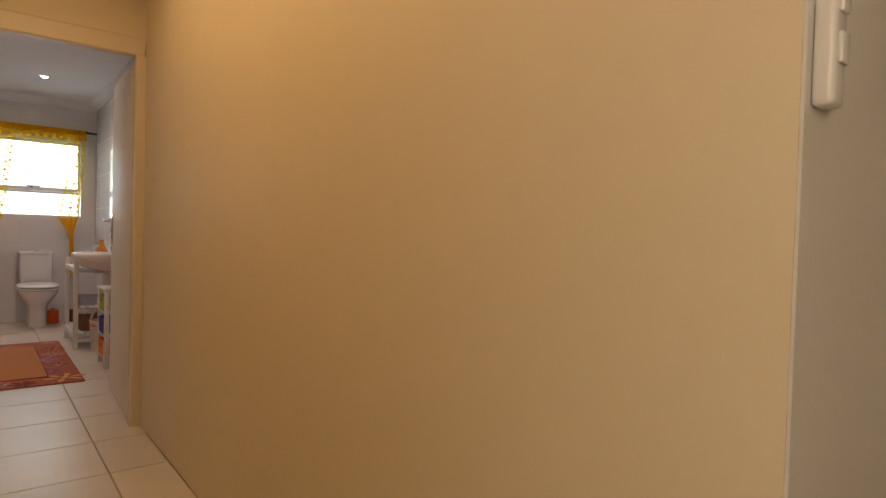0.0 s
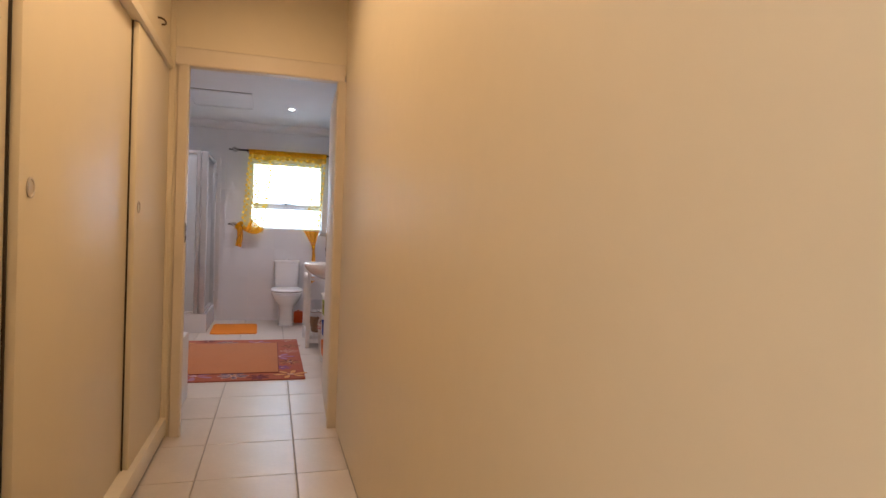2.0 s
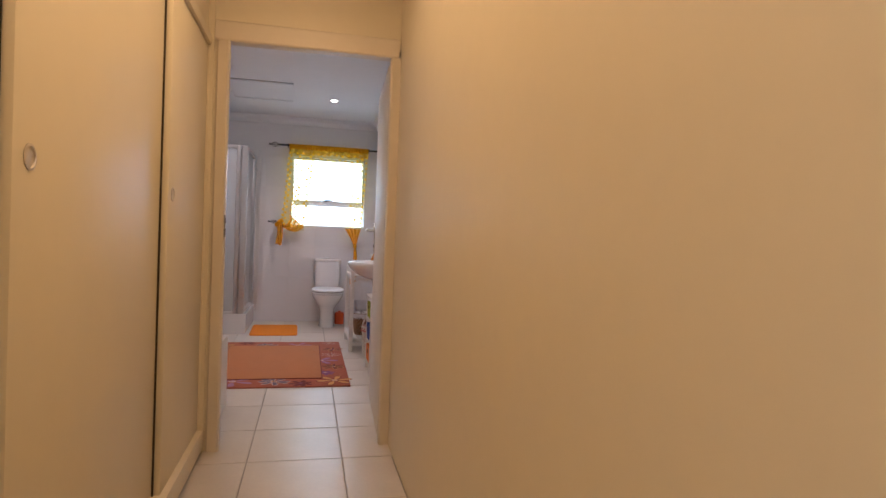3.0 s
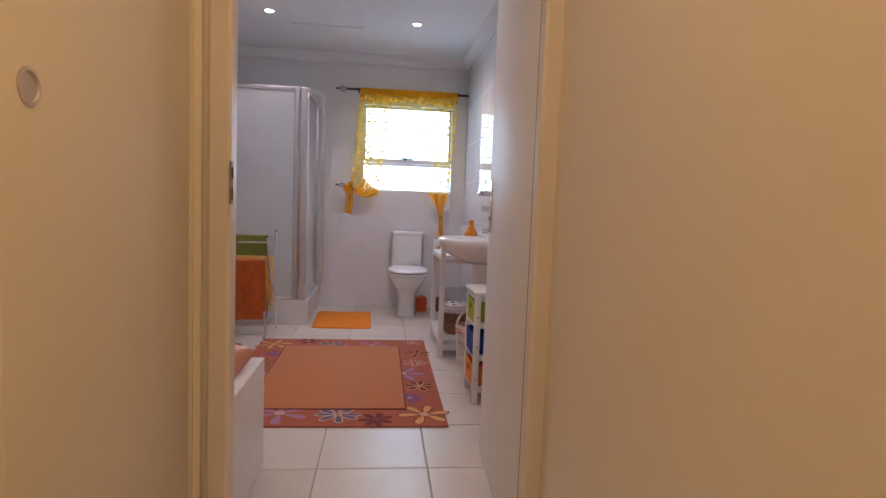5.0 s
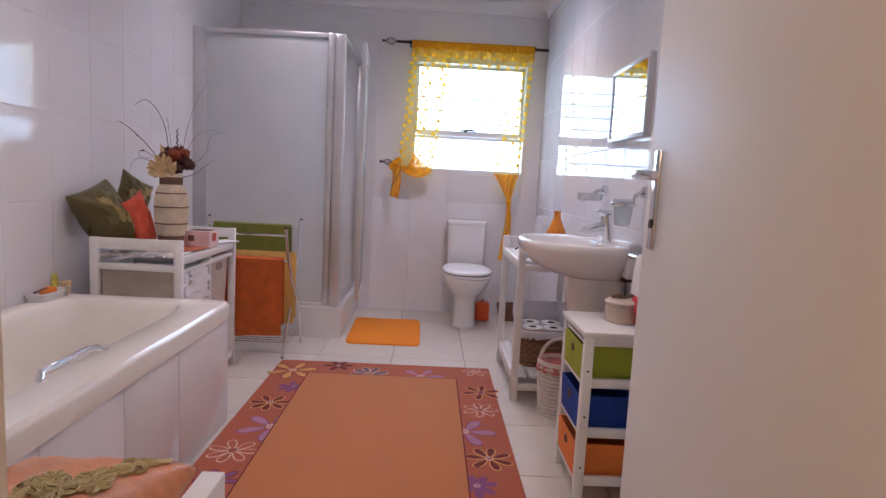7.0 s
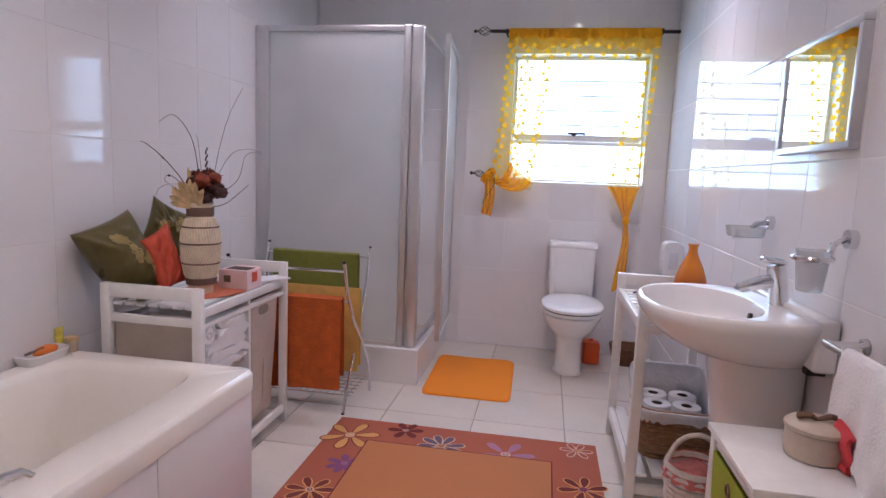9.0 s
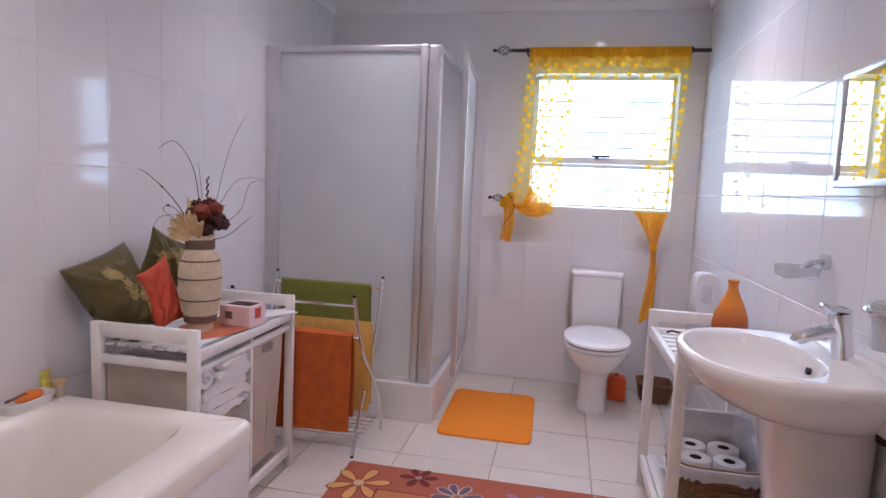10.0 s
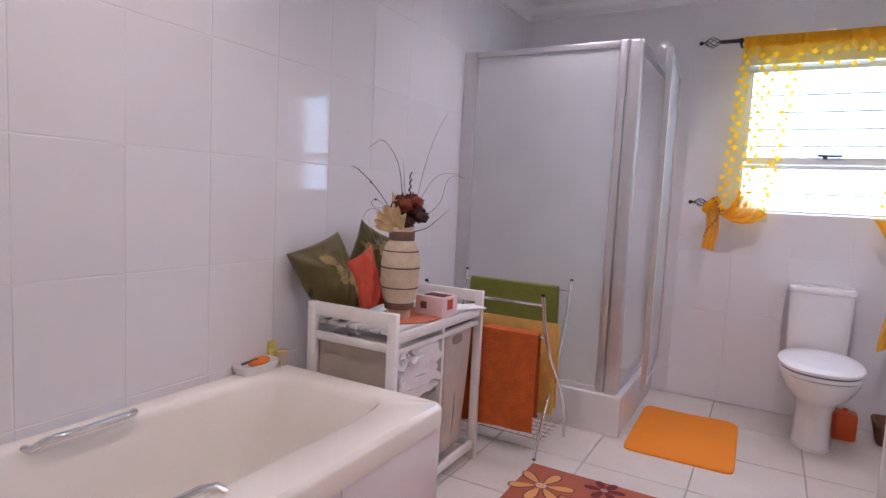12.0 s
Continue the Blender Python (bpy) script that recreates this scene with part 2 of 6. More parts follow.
GOLD_WOOL = mat("gold_orange_wool", (0.72, 0.36, 0.12), 0.95, vary=0.12, bump=0.4, bump_scale=260)
SLATE = mat("slate_wool", (0.16, 0.11, 0.16), 0.95, vary=0.12, bump=0.4, bump_scale=260)
CURTAIN = sheer("yellow_organza", (0.95, 0.66, 0.12), 0.84, 0.25)
CURTAIN_MID = sheer("loose_yellow_organza", (0.95, 0.55, 0.03), 0.50, 0.2)
CURTAIN_THICK = sheer("gathered_yellow_organza", (0.90, 0.42, 0.012), 0.13, 0.12)
STAR = sheer("yellow_star_cloth", (0.95, 0.60, 0.02), 0.05, 0.55)
FROST = frosted("frosted_glass")
AMBER = two_glazes("amber_and_red_glaze", (0.28, 0.018, 0.006), (0.74, 0.235, 0.010), 0.735, 0.850)
BULB = glow("downlight_glow", (1.0, 0.92, 0.84), 120.0)
OPAL = glow("passage_fill_glow", (1.0, 0.7, 0.4), 2.0)
OUTSIDE = glow("bright_garden_haze", (0.93, 1.0, 0.97), 4.4)

# ---- mesh tools ----


def box(bm, x0, x1, y0, y1, z0, z1, mi=0):
    v = [bm.verts.new((x, y, z)) for x in (x0, x1) for y in (y0, y1) for z in (z0, z1)]
    for q in ((0, 1, 3, 2), (4, 6, 7, 5), (0, 4, 5, 1), (2, 3, 7, 6), (0, 2, 6, 4), (1, 5, 7, 3)):
        bm.faces.new([v[i] for i in q]).material_index = mi


def rbox(x0, x1, y0, y1, z0, z1, r=0.004, seg=2):
    bm = bmesh.new()
    box(bm, x0, x1, y0, y1, z0, z1)
    bmesh.ops.bevel(bm, geom=bm.edges[:], offset=r, segments=seg, profile=0.5, affect="EDGES")
    return bm


def boxes(*list_of_boxes, r=0.0):
    bm = bmesh.new()
    for b in list_of_boxes:
        box(bm, *b)
    if r:
        bmesh.ops.bevel(bm, geom=bm.edges[:], offset=r, segments=2, profile=0.5, affect="EDGES")
    return bm


def tube(bm, pts, r, n=8, caps=True, mi=0):
    """Round bar along the points; r may be a list."""
    pts = [Vector(p) for p in pts]
    rs = r if isinstance(r, (list, tuple)) else [r] * len(pts)
    rings, side = [], None
    for i, p in enumerate(pts):
        d = (pts[min(i + 1, len(pts) - 1)] - pts[max(i - 1, 0)]).normalized()
        if side is None:
            side = d.orthogonal().normalized()
        side = (side - d * side.dot(d)).normalized()
        up = d.cross(side)
        rings.append([bm.verts.new(p + (side * math.cos(a) + up * math.sin(a)) * rs[i]) for a in (2 * math.pi * k / n for k in range(n))])
    for a, b in zip(rings, rings[1:]):
        for k in range(n):
            bm.faces.new((a[k], a[(k + 1) % n], b[(k + 1) % n], b[k])).material_index = mi
    if caps:
        bm.faces.new(rings[0][::-1]).material_index = mi
        bm.faces.new(rings[-1]).material_index = mi
    return bm


def rod(pts, r, n=8):
    return tube(bmesh.new(), pts, r, n)


def lathe(cx, cy, profile, n=28, sx=1.0, sy=1.0, bm=None, mi=0):
    """Turned shape about a vertical axis: profile of (radius, z)."""
    bm = bm or bmesh.new()
    rings = []
    for r, z in profile:
        rings.append([bm.verts.new((cx + sx * r * math.cos(2 * math.pi * k / n), cy + sy * r * math.sin(2 * math.pi * k / n), z)) for k in range(n)])
    for a, b in zip(rings, rings[1:]):
        for k in range(n):
            bm.faces.new((a[k], a[(k + 1) % n], b[(k + 1) % n], b[k])).material_index = mi
    if profile[0][0] > 1e-4:
        bm.faces.new(rings[0][::-1]).material_index = mi
    if profile[-1][0] > 1e-4:
        bm.faces.new(rings[-1]).material_index = mi
    return bm


def loft(rings, close=True, caps=True, bm=None, mi=0):
    bm = bm or bmesh.new()
    vs = [[bm.verts.new(p) for p in ring] for ring in rings]
    n = len(vs[0])
    for a, b in zip(vs, vs[1:]):
        for k in range(n if close else n - 1):
            bm.faces.new((a[k], a[(k + 1) % n], b[(k + 1) % n], b[k])).material_index = mi
    if caps and close:
        bm.faces.new(vs[0][::-1]).material_index = mi
        bm.faces.new(vs[-1]).material_index = mi
    return bm


def blob(bm, c, rx, ry, rz, rough=0.0, mi=0, sub=2):
    made = bmesh.ops.create_icosphere(bm, subdivisions=sub, radius=1.0)["verts"]
    for v in made:
        k = 1 + rough * noise.noise(v.co * 2.3 + Vector(c) * 7)
        v.co = Vector((c[0] + v.co.x * rx * k, c[1] + v.co.y * ry * k, c[2] + v.co.z * rz * k))
    for v in made:
        for f in v.link_faces:
            f.material_index = mi
    return bm


def superring(cx, cy, z, a, b, e=2.0, n=40, flat=None):
    out = []
    for k in range(n):
        t = 2 * math.pi * k / n
        c, s = math.cos(t), math.sin(t)
        x = cx + a * math.copysign(abs(c) ** (2 / e), c)
        y = cy + b * math.copysign(abs(s) ** (2 / e), s)
        if flat:
            x, y = flat(x, y)
        out.append((x, y, z))
    return out


def mesh_of(name, bm, materials, smooth):
    bmesh.ops.recalc_face_normals(bm, faces=bm.faces[:])
    me = bpy.data.meshes.new(name)
    bm.to_mesh(me)
    bm.free()
    for m in materials if isinstance(materials, (list, tuple)) else [materials]:
        me.materials.append(m)
    if smooth:
        me.shade_smooth()
        me.set_sharp_from_angle(angle=radians(smooth))
    return me


def thing(name, x, y, z, label, category, group="", kind=""):
    ob = new(name)
    ob.location = (x, y, z)
    ob.empty_display_size = 0.1
    return tagged(ob, label, category, group, kind)


def world_of(ob):
    m = ob.matrix_basis.copy()
    while ob.parent:
        m = ob.parent.matrix_basis @ ob.matrix_parent_inverse @ m
        ob = ob.parent
    return m


def part(name, bm, material, parent, label="", smooth=40):
    """A mesh in world places as one part under a thing or a part."""
    ob = new(name, mesh_of(name, bm, material, smooth))
    ob.parent = parent
    ob.matrix_parent_inverse = world_of(parent).inverted()
    return tagged(ob, label)


def solid(name, bm, material, label, category="", group="", kind="", smooth=40):
    """A thing of one mesh."""
    return tagged(new(name, mesh_of(name, bm, material, smooth)), label, category, group, kind)


def sheet(f, nu, nv, thick=0.0):
    """A cloth from a function of (u, v) in 0..1; with thickness, two skins and a rim."""
    bm = bmesh.new()
    g = [[bm.verts.new(f(i / nu, j / nv)) for j in range(nv + 1)] for i in range(nu + 1)]
    for i in range(nu):
        for j in range(nv):
            bm.faces.new((g[i][j], g[i + 1][j], g[i + 1][j + 1], g[i][j + 1]))
    if thick:
        bmesh.ops.recalc_face_normals(bm, faces=bm.faces[:])
        bmesh.ops.solidify(bm, geom=bm.faces[:], thickness=thick)
    return bm


def turned(bm, m):
    bm.transform(m)
    return bm

# ---- structure ----
XL, XR, YD, YW = -0.918, 1.50, 3.322, 7.60


def setting(name, bm, material, label, smooth=0):
    return solid(name, bm, material, label, kind="structure", smooth=smooth)


floor = setting("floor", boxes((-1.2, 3.2, HALL_Y - 0.1, YW + 0.2, -0.12, -0.006)), FLOOR_GROUT, "large pale ceramic tiles with brownish joints on the floor")
ceiling = setting("ceiling", boxes((-1.2, 3.2, HALL_Y - 0.1, YW + 0.2, CEIL, CEIL + 0.1)), CEILING, "plain white painted ceiling with a hatch")
wall_west = setting("wall_west", boxes((XL - 0.15, XL - 0.0010, YD - 0.1, YW + 0.15, 0, CEIL)), GROUT, "bathroom wall covered with glossy white tiles beside the bath")
wall_east = setting("wall_east", boxes((XR + 0.0010, XR + 0.15, YD - 0.1, YW + 0.15, 0, CEIL)), GROUT, "bathroom wall covered with glossy white tiles behind the basin")
WX0, WX1, WZ0, WZ1 = 0.465, 1.36, 1.15, 2.02
wall_north = setting("wall_north", boxes(
    (XL, WX0, YW + 0.0010, YW + 0.22, 0, CEIL), (WX1, XR, YW + 0.0010, YW + 0.22, 0, CEIL),
    (WX0, WX1, YW + 0.0010, YW + 0.22, 0, WZ0), (WX0, WX1, YW + 0.0010, YW + 0.22, WZ1, CEIL)), GROUT, "white tiled wall with the curtained window and the toilet")
DX0, DX1, DZ = 0.300, 1.080, 1.987
wall_south = setting("wall_south", boxes(
    (XL, DX0 - 0.03, 3.236, YD - 0.006, 0, CEIL), (DX1 + 0.058, XR, 3.236, YD - 0.006, 0, CEIL), (DX0 - 0.03, DX1 + 0.058, 3.236, YD - 0.006, DZ + 0.04, CEIL)),
    CREAM, "cream painted wall round the bathroom doorway")
WC = -0.003
wall_passage = setting("wall_passage", boxes((1.13, 1.24, WC + 0.004, 3.235, 0, CEIL)), CREAM, "smooth cream painted passage wall with a slight sheen")
wall_hall = setting("wall_hall", boxes((1.132, 3.1, WC, WC + 0.0038, 0, CEIL), (1.24, 3.1, WC + 0.0038, 0.2, 0, CEIL)), WHITE_WALL, "white glossy painted wall that carries the light switch")
# unseen walls added to close off the hall
setting("wall_hall_far", boxes((-0.55, 3.1, HALL_Y - 0.1, HALL_Y, 0, CEIL)), CREAM, "unseen plain cream wall closing the hall")
setting("wall_hall_east", boxes((3.1, 3.2, HALL_Y, 0.2, 0, CEIL)), CREAM, "unseen plain cream side wall closing the hall")
setting("wall_hall_west", boxes((-0.55, -0.45, HALL_Y, -1.45, 0, CEIL), (-0.55, -0.45, -0.45, 3.235, 0, CEIL), (-0.55, -0.45, -1.45, -0.45, 0, 0.95), (-0.55, -0.45, -1.45, -0.45, 2.10, CEIL)), CREAM, "unseen plain cream wall behind the cupboard")

# cove cornice round the bathroom
bm = bmesh.new()
prof = [(0.0, -0.085), (0.012, -0.082), (0.02, -0.06), (0.045, -0.03), (0.07, -0.016), (0.078, 0.0), (0.0, 0.0)]
rings = []
for x, y, dx, dy in ((XL, YD, 1, 1), (XR, YD, -1, 1), (XR, YW, -1, -1), (XL, YW, 1, -1), (XL, YD, 1, 1)):
    rings.append([(x + dx * a, y + dy * a, CEIL + b) for a, b in prof])
loft(rings, caps=False, bm=bm)
setting("cornice", bm, CEILING, "white moulded cornice under the bathroom ceiling", smooth=50)

# ceiling hatch
bm = boxes((-0.12, 0.51, 5.92, 5.945, CEIL - 0.012, CEIL), (-0.12, 0.51, 6.655, 6.68, CEIL - 0.012, CEIL),
           (-0.12, -0.095, 5.945, 6.655, CEIL - 0.012, CEIL), (0.485, 0.51, 5.945, 6.655, CEIL - 0.012, CEIL))
hatch = thing("ceiling_hatch", 0.2, 6.3, CEIL, "white ceiling hatch with a thin raised frame", "hatch", kind="structure")
part("frame", bm, CEILING, hatch, smooth=0)
part("seam", boxes((-0.12, 0.51, 5.914, 5.920, CEIL - 0.004, CEIL), (-0.12, 0.51, 6.680, 6.686, CEIL - 0.004, CEIL)), SEAM, hatch, smooth=0)
part("panel", boxes((-0.09, 0.48, 5.95, 6.65, CEIL - 0.005, CEIL)), CEILING, hatch, smooth=0)

# door frame of pressed steel
door_frame = thing("door_frame", 0.69, 3.26, 0, "cream painted pressed steel door frame round the open doorway", "door frame", kind="structure")


def jamb(x_in, s, rebate=0.012):
    """Folded profile; s is +1 for the jamb that lies towards larger x."""
    p = [(x_in + s * 0.055, 3.234), (x_in + s * 0.060, 3.228), (x_in + s * 0.052, 3.220), (x_in + s * 0.008, 3.212), (x_in, 3.218), (x_in, 3.262), (x_in + s * (rebate - 0.002), 3.264), (x_in + s * rebate, 3.269),
         (x_in + s * rebate, 3.322), (x_in + s * 0.060, 3.326), (x_in + s * 0.060, 3.318), (x_in + s * (rebate + 0.003), 3.312), (x_in + s * 0.056, 3.260), (x_in + s * 0.050, 3.236)]
    return loft([[(x, y, z) for x, y in p] for z in (0, DZ + 0.001)])


part("jamb", jamb(DX0, -1), FRAME_GLOSS, door_frame, smooth=30)
part("jamb", jamb(DX1, 1, 0.050), FRAME_GLOSS, door_frame, smooth=30)
p = [(3.234, DZ + 0.095), (3.228, DZ + 0.10), (3.220, DZ + 0.092), (3.212, DZ + 0.008), (3.218, DZ), (3.262, DZ), (3.266, DZ + 0.01), (3.275, DZ + 0.012), (3.322, DZ + 0.012), (3.326, DZ + 0.06), (3.318, DZ + 0.06), (3.312, DZ + 0.03), (3.234, DZ + 0.03)]
part("head", loft([[(x, y, z) for y, z in p] for x in (DX0 - 0.068, DX1 + 0.04)]), FRAME_GLOSS, door_frame, smooth=30)
sp = part("strike_plate", boxes((DX0 - 0.001, DX0 + 0.003, 3.205, 3.226, 1.045, 1.150)), STRIKE, door_frame, "worn metal strike plate", smooth=0)
# holes are dark pads, their inner shade painted
part("strike_hole", boxes((DX0 + 0.002, DX0 + 0.005, 3.210, 3.221, 1.108, 1.136), (DX0 + 0.002, DX0 + 0.005, 3.212, 3.219, 1.055, 1.085)), DARK, sp, smooth=0)

# door leaf, swung fully into the bathroom
door = thing("door_1", 1.115, 3.36, 0, "white painted flush door standing open into the bathroom", "door", kind="structure")
leaf = part("leaf", rbox(1.122, 1.162, 3.268, 4.128, 0.008, 1.994, 0.003), DOOR_PAINT, door)
# dark strip painted as the shade between leaf and jamb
part("hinge_gap", boxes((1.1185, 1.1235, 3.2628, 3.2672, 0.01, 1.985)), DARK, door, smooth=0)
for z in (0.25, 1.75):
    part("hinge", rod([(1.166, 3.290, z - 0.05), (1.166, 3.290, z + 0.05)], 0.006), ALU, door)
for x, k in ((1.122, -1), (1.162, 1)):
    plate = part("handle_plate", rbox(min(x, x + 0.006 * k), max(x, x + 0.006 * k), 4.046, 4.084, 0.955, 1.165, 0.0025), CHROME, door, "chrome lever handle plate")
    bm = tube(bmesh.new(), [(x + d * k, y, z) for d, y, z in ((0.005, 4.065, 1.112), (0.039, 4.065, 1.112), (0.049, 4.058, 1.112), (0.052, 4.039, 1.112), (0.051, 3.974, 1.112), (0.045, 3.949, 1.110))], [0.011, 0.010, 0.010, 0.010, 0.009, 0.008], 10)
    part("lever", bm, CHROME, plate)
    part("key_escutcheon", rod([(x + 0.0055 * k, 4.065, 1.01), (x + 0.009 * k, 4.065, 1.01)], 0.010, 12), IRON, plate)
part("latch_plate", boxes((1.130, 1.154, 4.1275, 4.130, 0.97, 1.15)), ALU, door, smooth=0)
door.matrix_basis = Matrix.Translation((1.084, 3.270, 0)) @ Matrix.Rotation(radians(-2.6), 4, "Z") @ Matrix.Translation((-1.122, -3.268, 0)) @ Matrix.Translation((1.115, 3.36, 0))

# window
window = thing("window_1", 0.91, YW + 0.12, WZ0, "white framed window with a top hung pane and bars, glaring with daylight", "window", kind="structure")
yw = YW + 0.13
fr = 0.014
part("window_frame", boxes((WX0, WX0 + fr, yw, yw + 0.05, WZ0 + 0.02, WZ1), (WX1 - fr, WX1, yw, yw + 0.05, WZ0 + 0.02, WZ1), (WX0 + fr, WX1 - fr, yw, yw + 0.05, WZ1 - fr, WZ1),
     (WX0 + fr, WX1 - fr, yw, yw + 0.05, WZ0 + 0.02, WZ0 + 0.02 + fr), (WX0 + fr, WX1 - fr, yw - 0.004, yw + 0.05, 1.428, 1.452)), WHITE_PLASTIC, window, smooth=0)
part("sash", boxes((WX0 + fr, WX0 + fr + 0.014, yw - 0.012, yw - 0.002, 1.465, WZ1 - fr), (WX1 - fr - 0.014, WX1 - fr, yw - 0.012, yw - 0.002, 1.465, WZ1 - fr),
     (WX0 + fr, WX1 - fr, yw - 0.012, yw - 0.002, WZ1 - fr - 0.014, WZ1 - fr + 0.006), (WX0 + fr + 0.014, WX1 - fr - 0.014, yw - 0.011, yw - 0.003, 1.453, 1.496)), WHITE_PLASTIC, window, smooth=0)
for z0, z1 in ((WZ0 + 0.04, 1.428), (1.452, WZ1 - fr)):
    pane = part("pane", boxes((WX0 + fr, WX1 - fr, yw + 0.022, yw + 0.026, z0, z1)), GLASS, window, smooth=0)
    pane.visible_shadow = False
for z in (1.28, 1.56, 1.66, 1.76, 1.86):
    part("burglar_bar", boxes((WX0, WX1, yw + 0.052, yw + 0.062, z, z + 0.011)), IRON_BAR, window, smooth=0)
part("window_sill", boxes((WX0, WX1, YW + 0.01, yw, WZ0, WZ0 + 0.018)), WALL_TILE, window, smooth=0)
part("reveal", boxes((WX0 - 0.004, WX0 + 0.008, YW + 0.004, yw, WZ0 + 0.018, WZ1), (WX1 - 0.008, WX1 + 0.004, YW + 0.004, yw, WZ0 + 0.018, WZ1), (WX0, WX1, YW + 0.004, yw, WZ1 - 0.008, WZ1 + 0.004)), WALL_TILE, window, smooth=0)
st = part("stay_handle", boxes((0.850, 0.975, yw - 0.03, yw - 0.018, 1.497, 1.512), (0.880, 0.905, yw - 0.026, yw - 0.010, 1.486, 1.500)), IRON, window, "dark window catch", smooth=0)

backdrop = setting("backdrop", boxes((-6, 8, 12.0, 12.05, -2.0, 8.0)), OUTSIDE, "bright hazy daylight outside the window")
setting("ground", boxes((-60, 60, -60, 60, -0.3, -0.2)), FLOOR_GROUT, "bare ground outside the house")
# unseen slab added over the ceiling, between the sun and the rooms
setting("roof", boxes((-1.3, 3.3, HALL_Y - 0.3, YW + 0.5, CEIL + 0.11, CEIL + 0.25)), CEILING, "unseen flat slab added above the ceiling")

# unseen window made up around the hall fill
added_hall_window = thing("added_window", -0.50, -0.95, 0.95, "unseen white framed hall window added for the fill light", "window", kind="structure")
part("window_frame", boxes((-0.53, -0.48, -1.45, -1.40, 0.95, 2.10), (-0.53, -0.48, -0.50, -0.45, 0.95, 2.10), (-0.53, -0.48, -1.40, -0.50, 0.95, 1.0), (-0.53, -0.48, -1.40, -0.50, 2.05, 2.10)), WHITE_PLASTIC, added_hall_window, smooth=0)
part("pane", boxes((-0.507, -0.503, -1.40, -0.50, 1.0, 2.05)), GLASS, added_hall_window, smooth=0)

# downlights
for x, y in DOWNLIGHTS:
    d = thing("downlight", x, y, CEIL, "small round recessed ceiling spotlight, switched on", "downlight", "ceiling downlights")
    part("bezel", lathe(x, y, [(0.030, CEIL - 0.002), (0.030, CEIL - 0.008), (0.043, CEIL - 0.008), (0.045, CEIL - 0.001)], 24), WHITE_PLASTIC, d)
    part("bulb", lathe(x, y, [(0.028, CEIL - 0.001), (0.027, CEIL - 0.007), (0.018, CEIL - 0.013), (0.001, CEIL - 0.016)], 20), BULB, d, "glowing lamp face")
# unseen fixture added to go with the passage fill
hl = thing("added_ceiling_light", 0.66, 1.5, CEIL, "unseen long ceiling light added to brighten the passage", "ceiling light")
part("base", rbox(0.56, 0.76, 0.38, 2.62, CEIL - 0.03, CEIL, 0.006), WHITE_PLASTIC, hl)
part("diffuser", rbox(0.55, 0.77, 0.36, 2.64, CEIL - 0.062, CEIL - 0.03, 0.012), OPAL, hl, "glowing cover of the added light")

# light switch
SX0, SWZ = 1.143, 1.228
sw = thing("light_switch", SX0 + 0.03, WC, 1.33, "raised white plastic light switch box on the hall wall", "light switch")
box_ = part("switch_box", rbox(SX0, SX0 + 0.036, WC - 0.024, WC - 0.0005, SWZ, SWZ + 0.16, 0.007, 3), WHITE_PLASTIC, sw)
for z in (SWZ + 0.045, SWZ + 0.10):
    part("rocker", rbox(SX0 + 0.007, SX0 + 0.029, WC - 0.029, WC - 0.023, z, z + 0.035, 0.003), WHITE_PLASTIC, box_)

# ---- built-in cupboard in the passage ----
cup = thing("built_in_cupboard", 0.0, 2.0, 0, "cream built-in cupboard with sliding doors and lockers above", "cupboard")
CY0, CY1 = -0.35, 3.234
part("carcass", boxes((-0.44, 0.10, CY0, CY1, 0.10, 0.118), (-0.44, -0.42, CY0, CY1, 0.118, CEIL), (-0.42, 0.19, CY0, CY0 + 0.02, 0, CEIL), (-0.42, 0.10, CY0 + 0.02, CY1, 1.98, 2.0)), CREAM_GLOSS, cup, smooth=0)
part("end_panel", boxes((0.10, 0.212, 3.205, CY1, 0.0, CEIL), (0.212, 0.2295, 3.214, CY1 - 0.002, 0, CEIL)), CREAM_GLOSS, cup, smooth=0)
part("plinth", rbox(0.06, 0.232, CY0 + 0.02, 3.204, 0.018, 0.112, 0.004), CREAM_GLOSS, cup, "cream bottom rail over a dark toe gap")
# dark block stands for the shade under the bottom rail
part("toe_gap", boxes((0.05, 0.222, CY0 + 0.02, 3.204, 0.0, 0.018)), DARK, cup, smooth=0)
part("head_rail", rbox(0.075, 0.221, CY0 + 0.02, 3.204, 1.955, 2.0, 0.003), CREAM_GLOSS, cup)
for x0, y0, y1 in ((0.183, 2.485, 3.2), (0.156, 1.425, 2.53), (0.129, 0.30, 1.48)):
    d = part("sliding_door", rbox(x0, x0 + 0.022, y0, y1, 0.112, 1.953, 0.002), CREAM_GLOSS, cup, "flat cream sliding door")
    cy = y0 + 0.065
    pull = lathe(0, 0, [(0.026, 0.0), (0.026, 0.002), (0.021, 0.003), (0.019, -0.001), (0.001, -0.001)], 24)
    pull.transform(Matrix.Translation((x0 + 0.0225, cy, 1.20)) @ Matrix.Rotation(radians(90), 4, "Y"))
    part("finger_pull", pull, PULL, d, "round recessed finger pull")
    # dark strip paints the shade in the gap between the door planes
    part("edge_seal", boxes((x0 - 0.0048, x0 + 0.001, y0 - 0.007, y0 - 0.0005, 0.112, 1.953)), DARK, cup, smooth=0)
lockers = [CY0 + 0.02, 0.32, 1.036, 1.752, 2.468, 3.2]
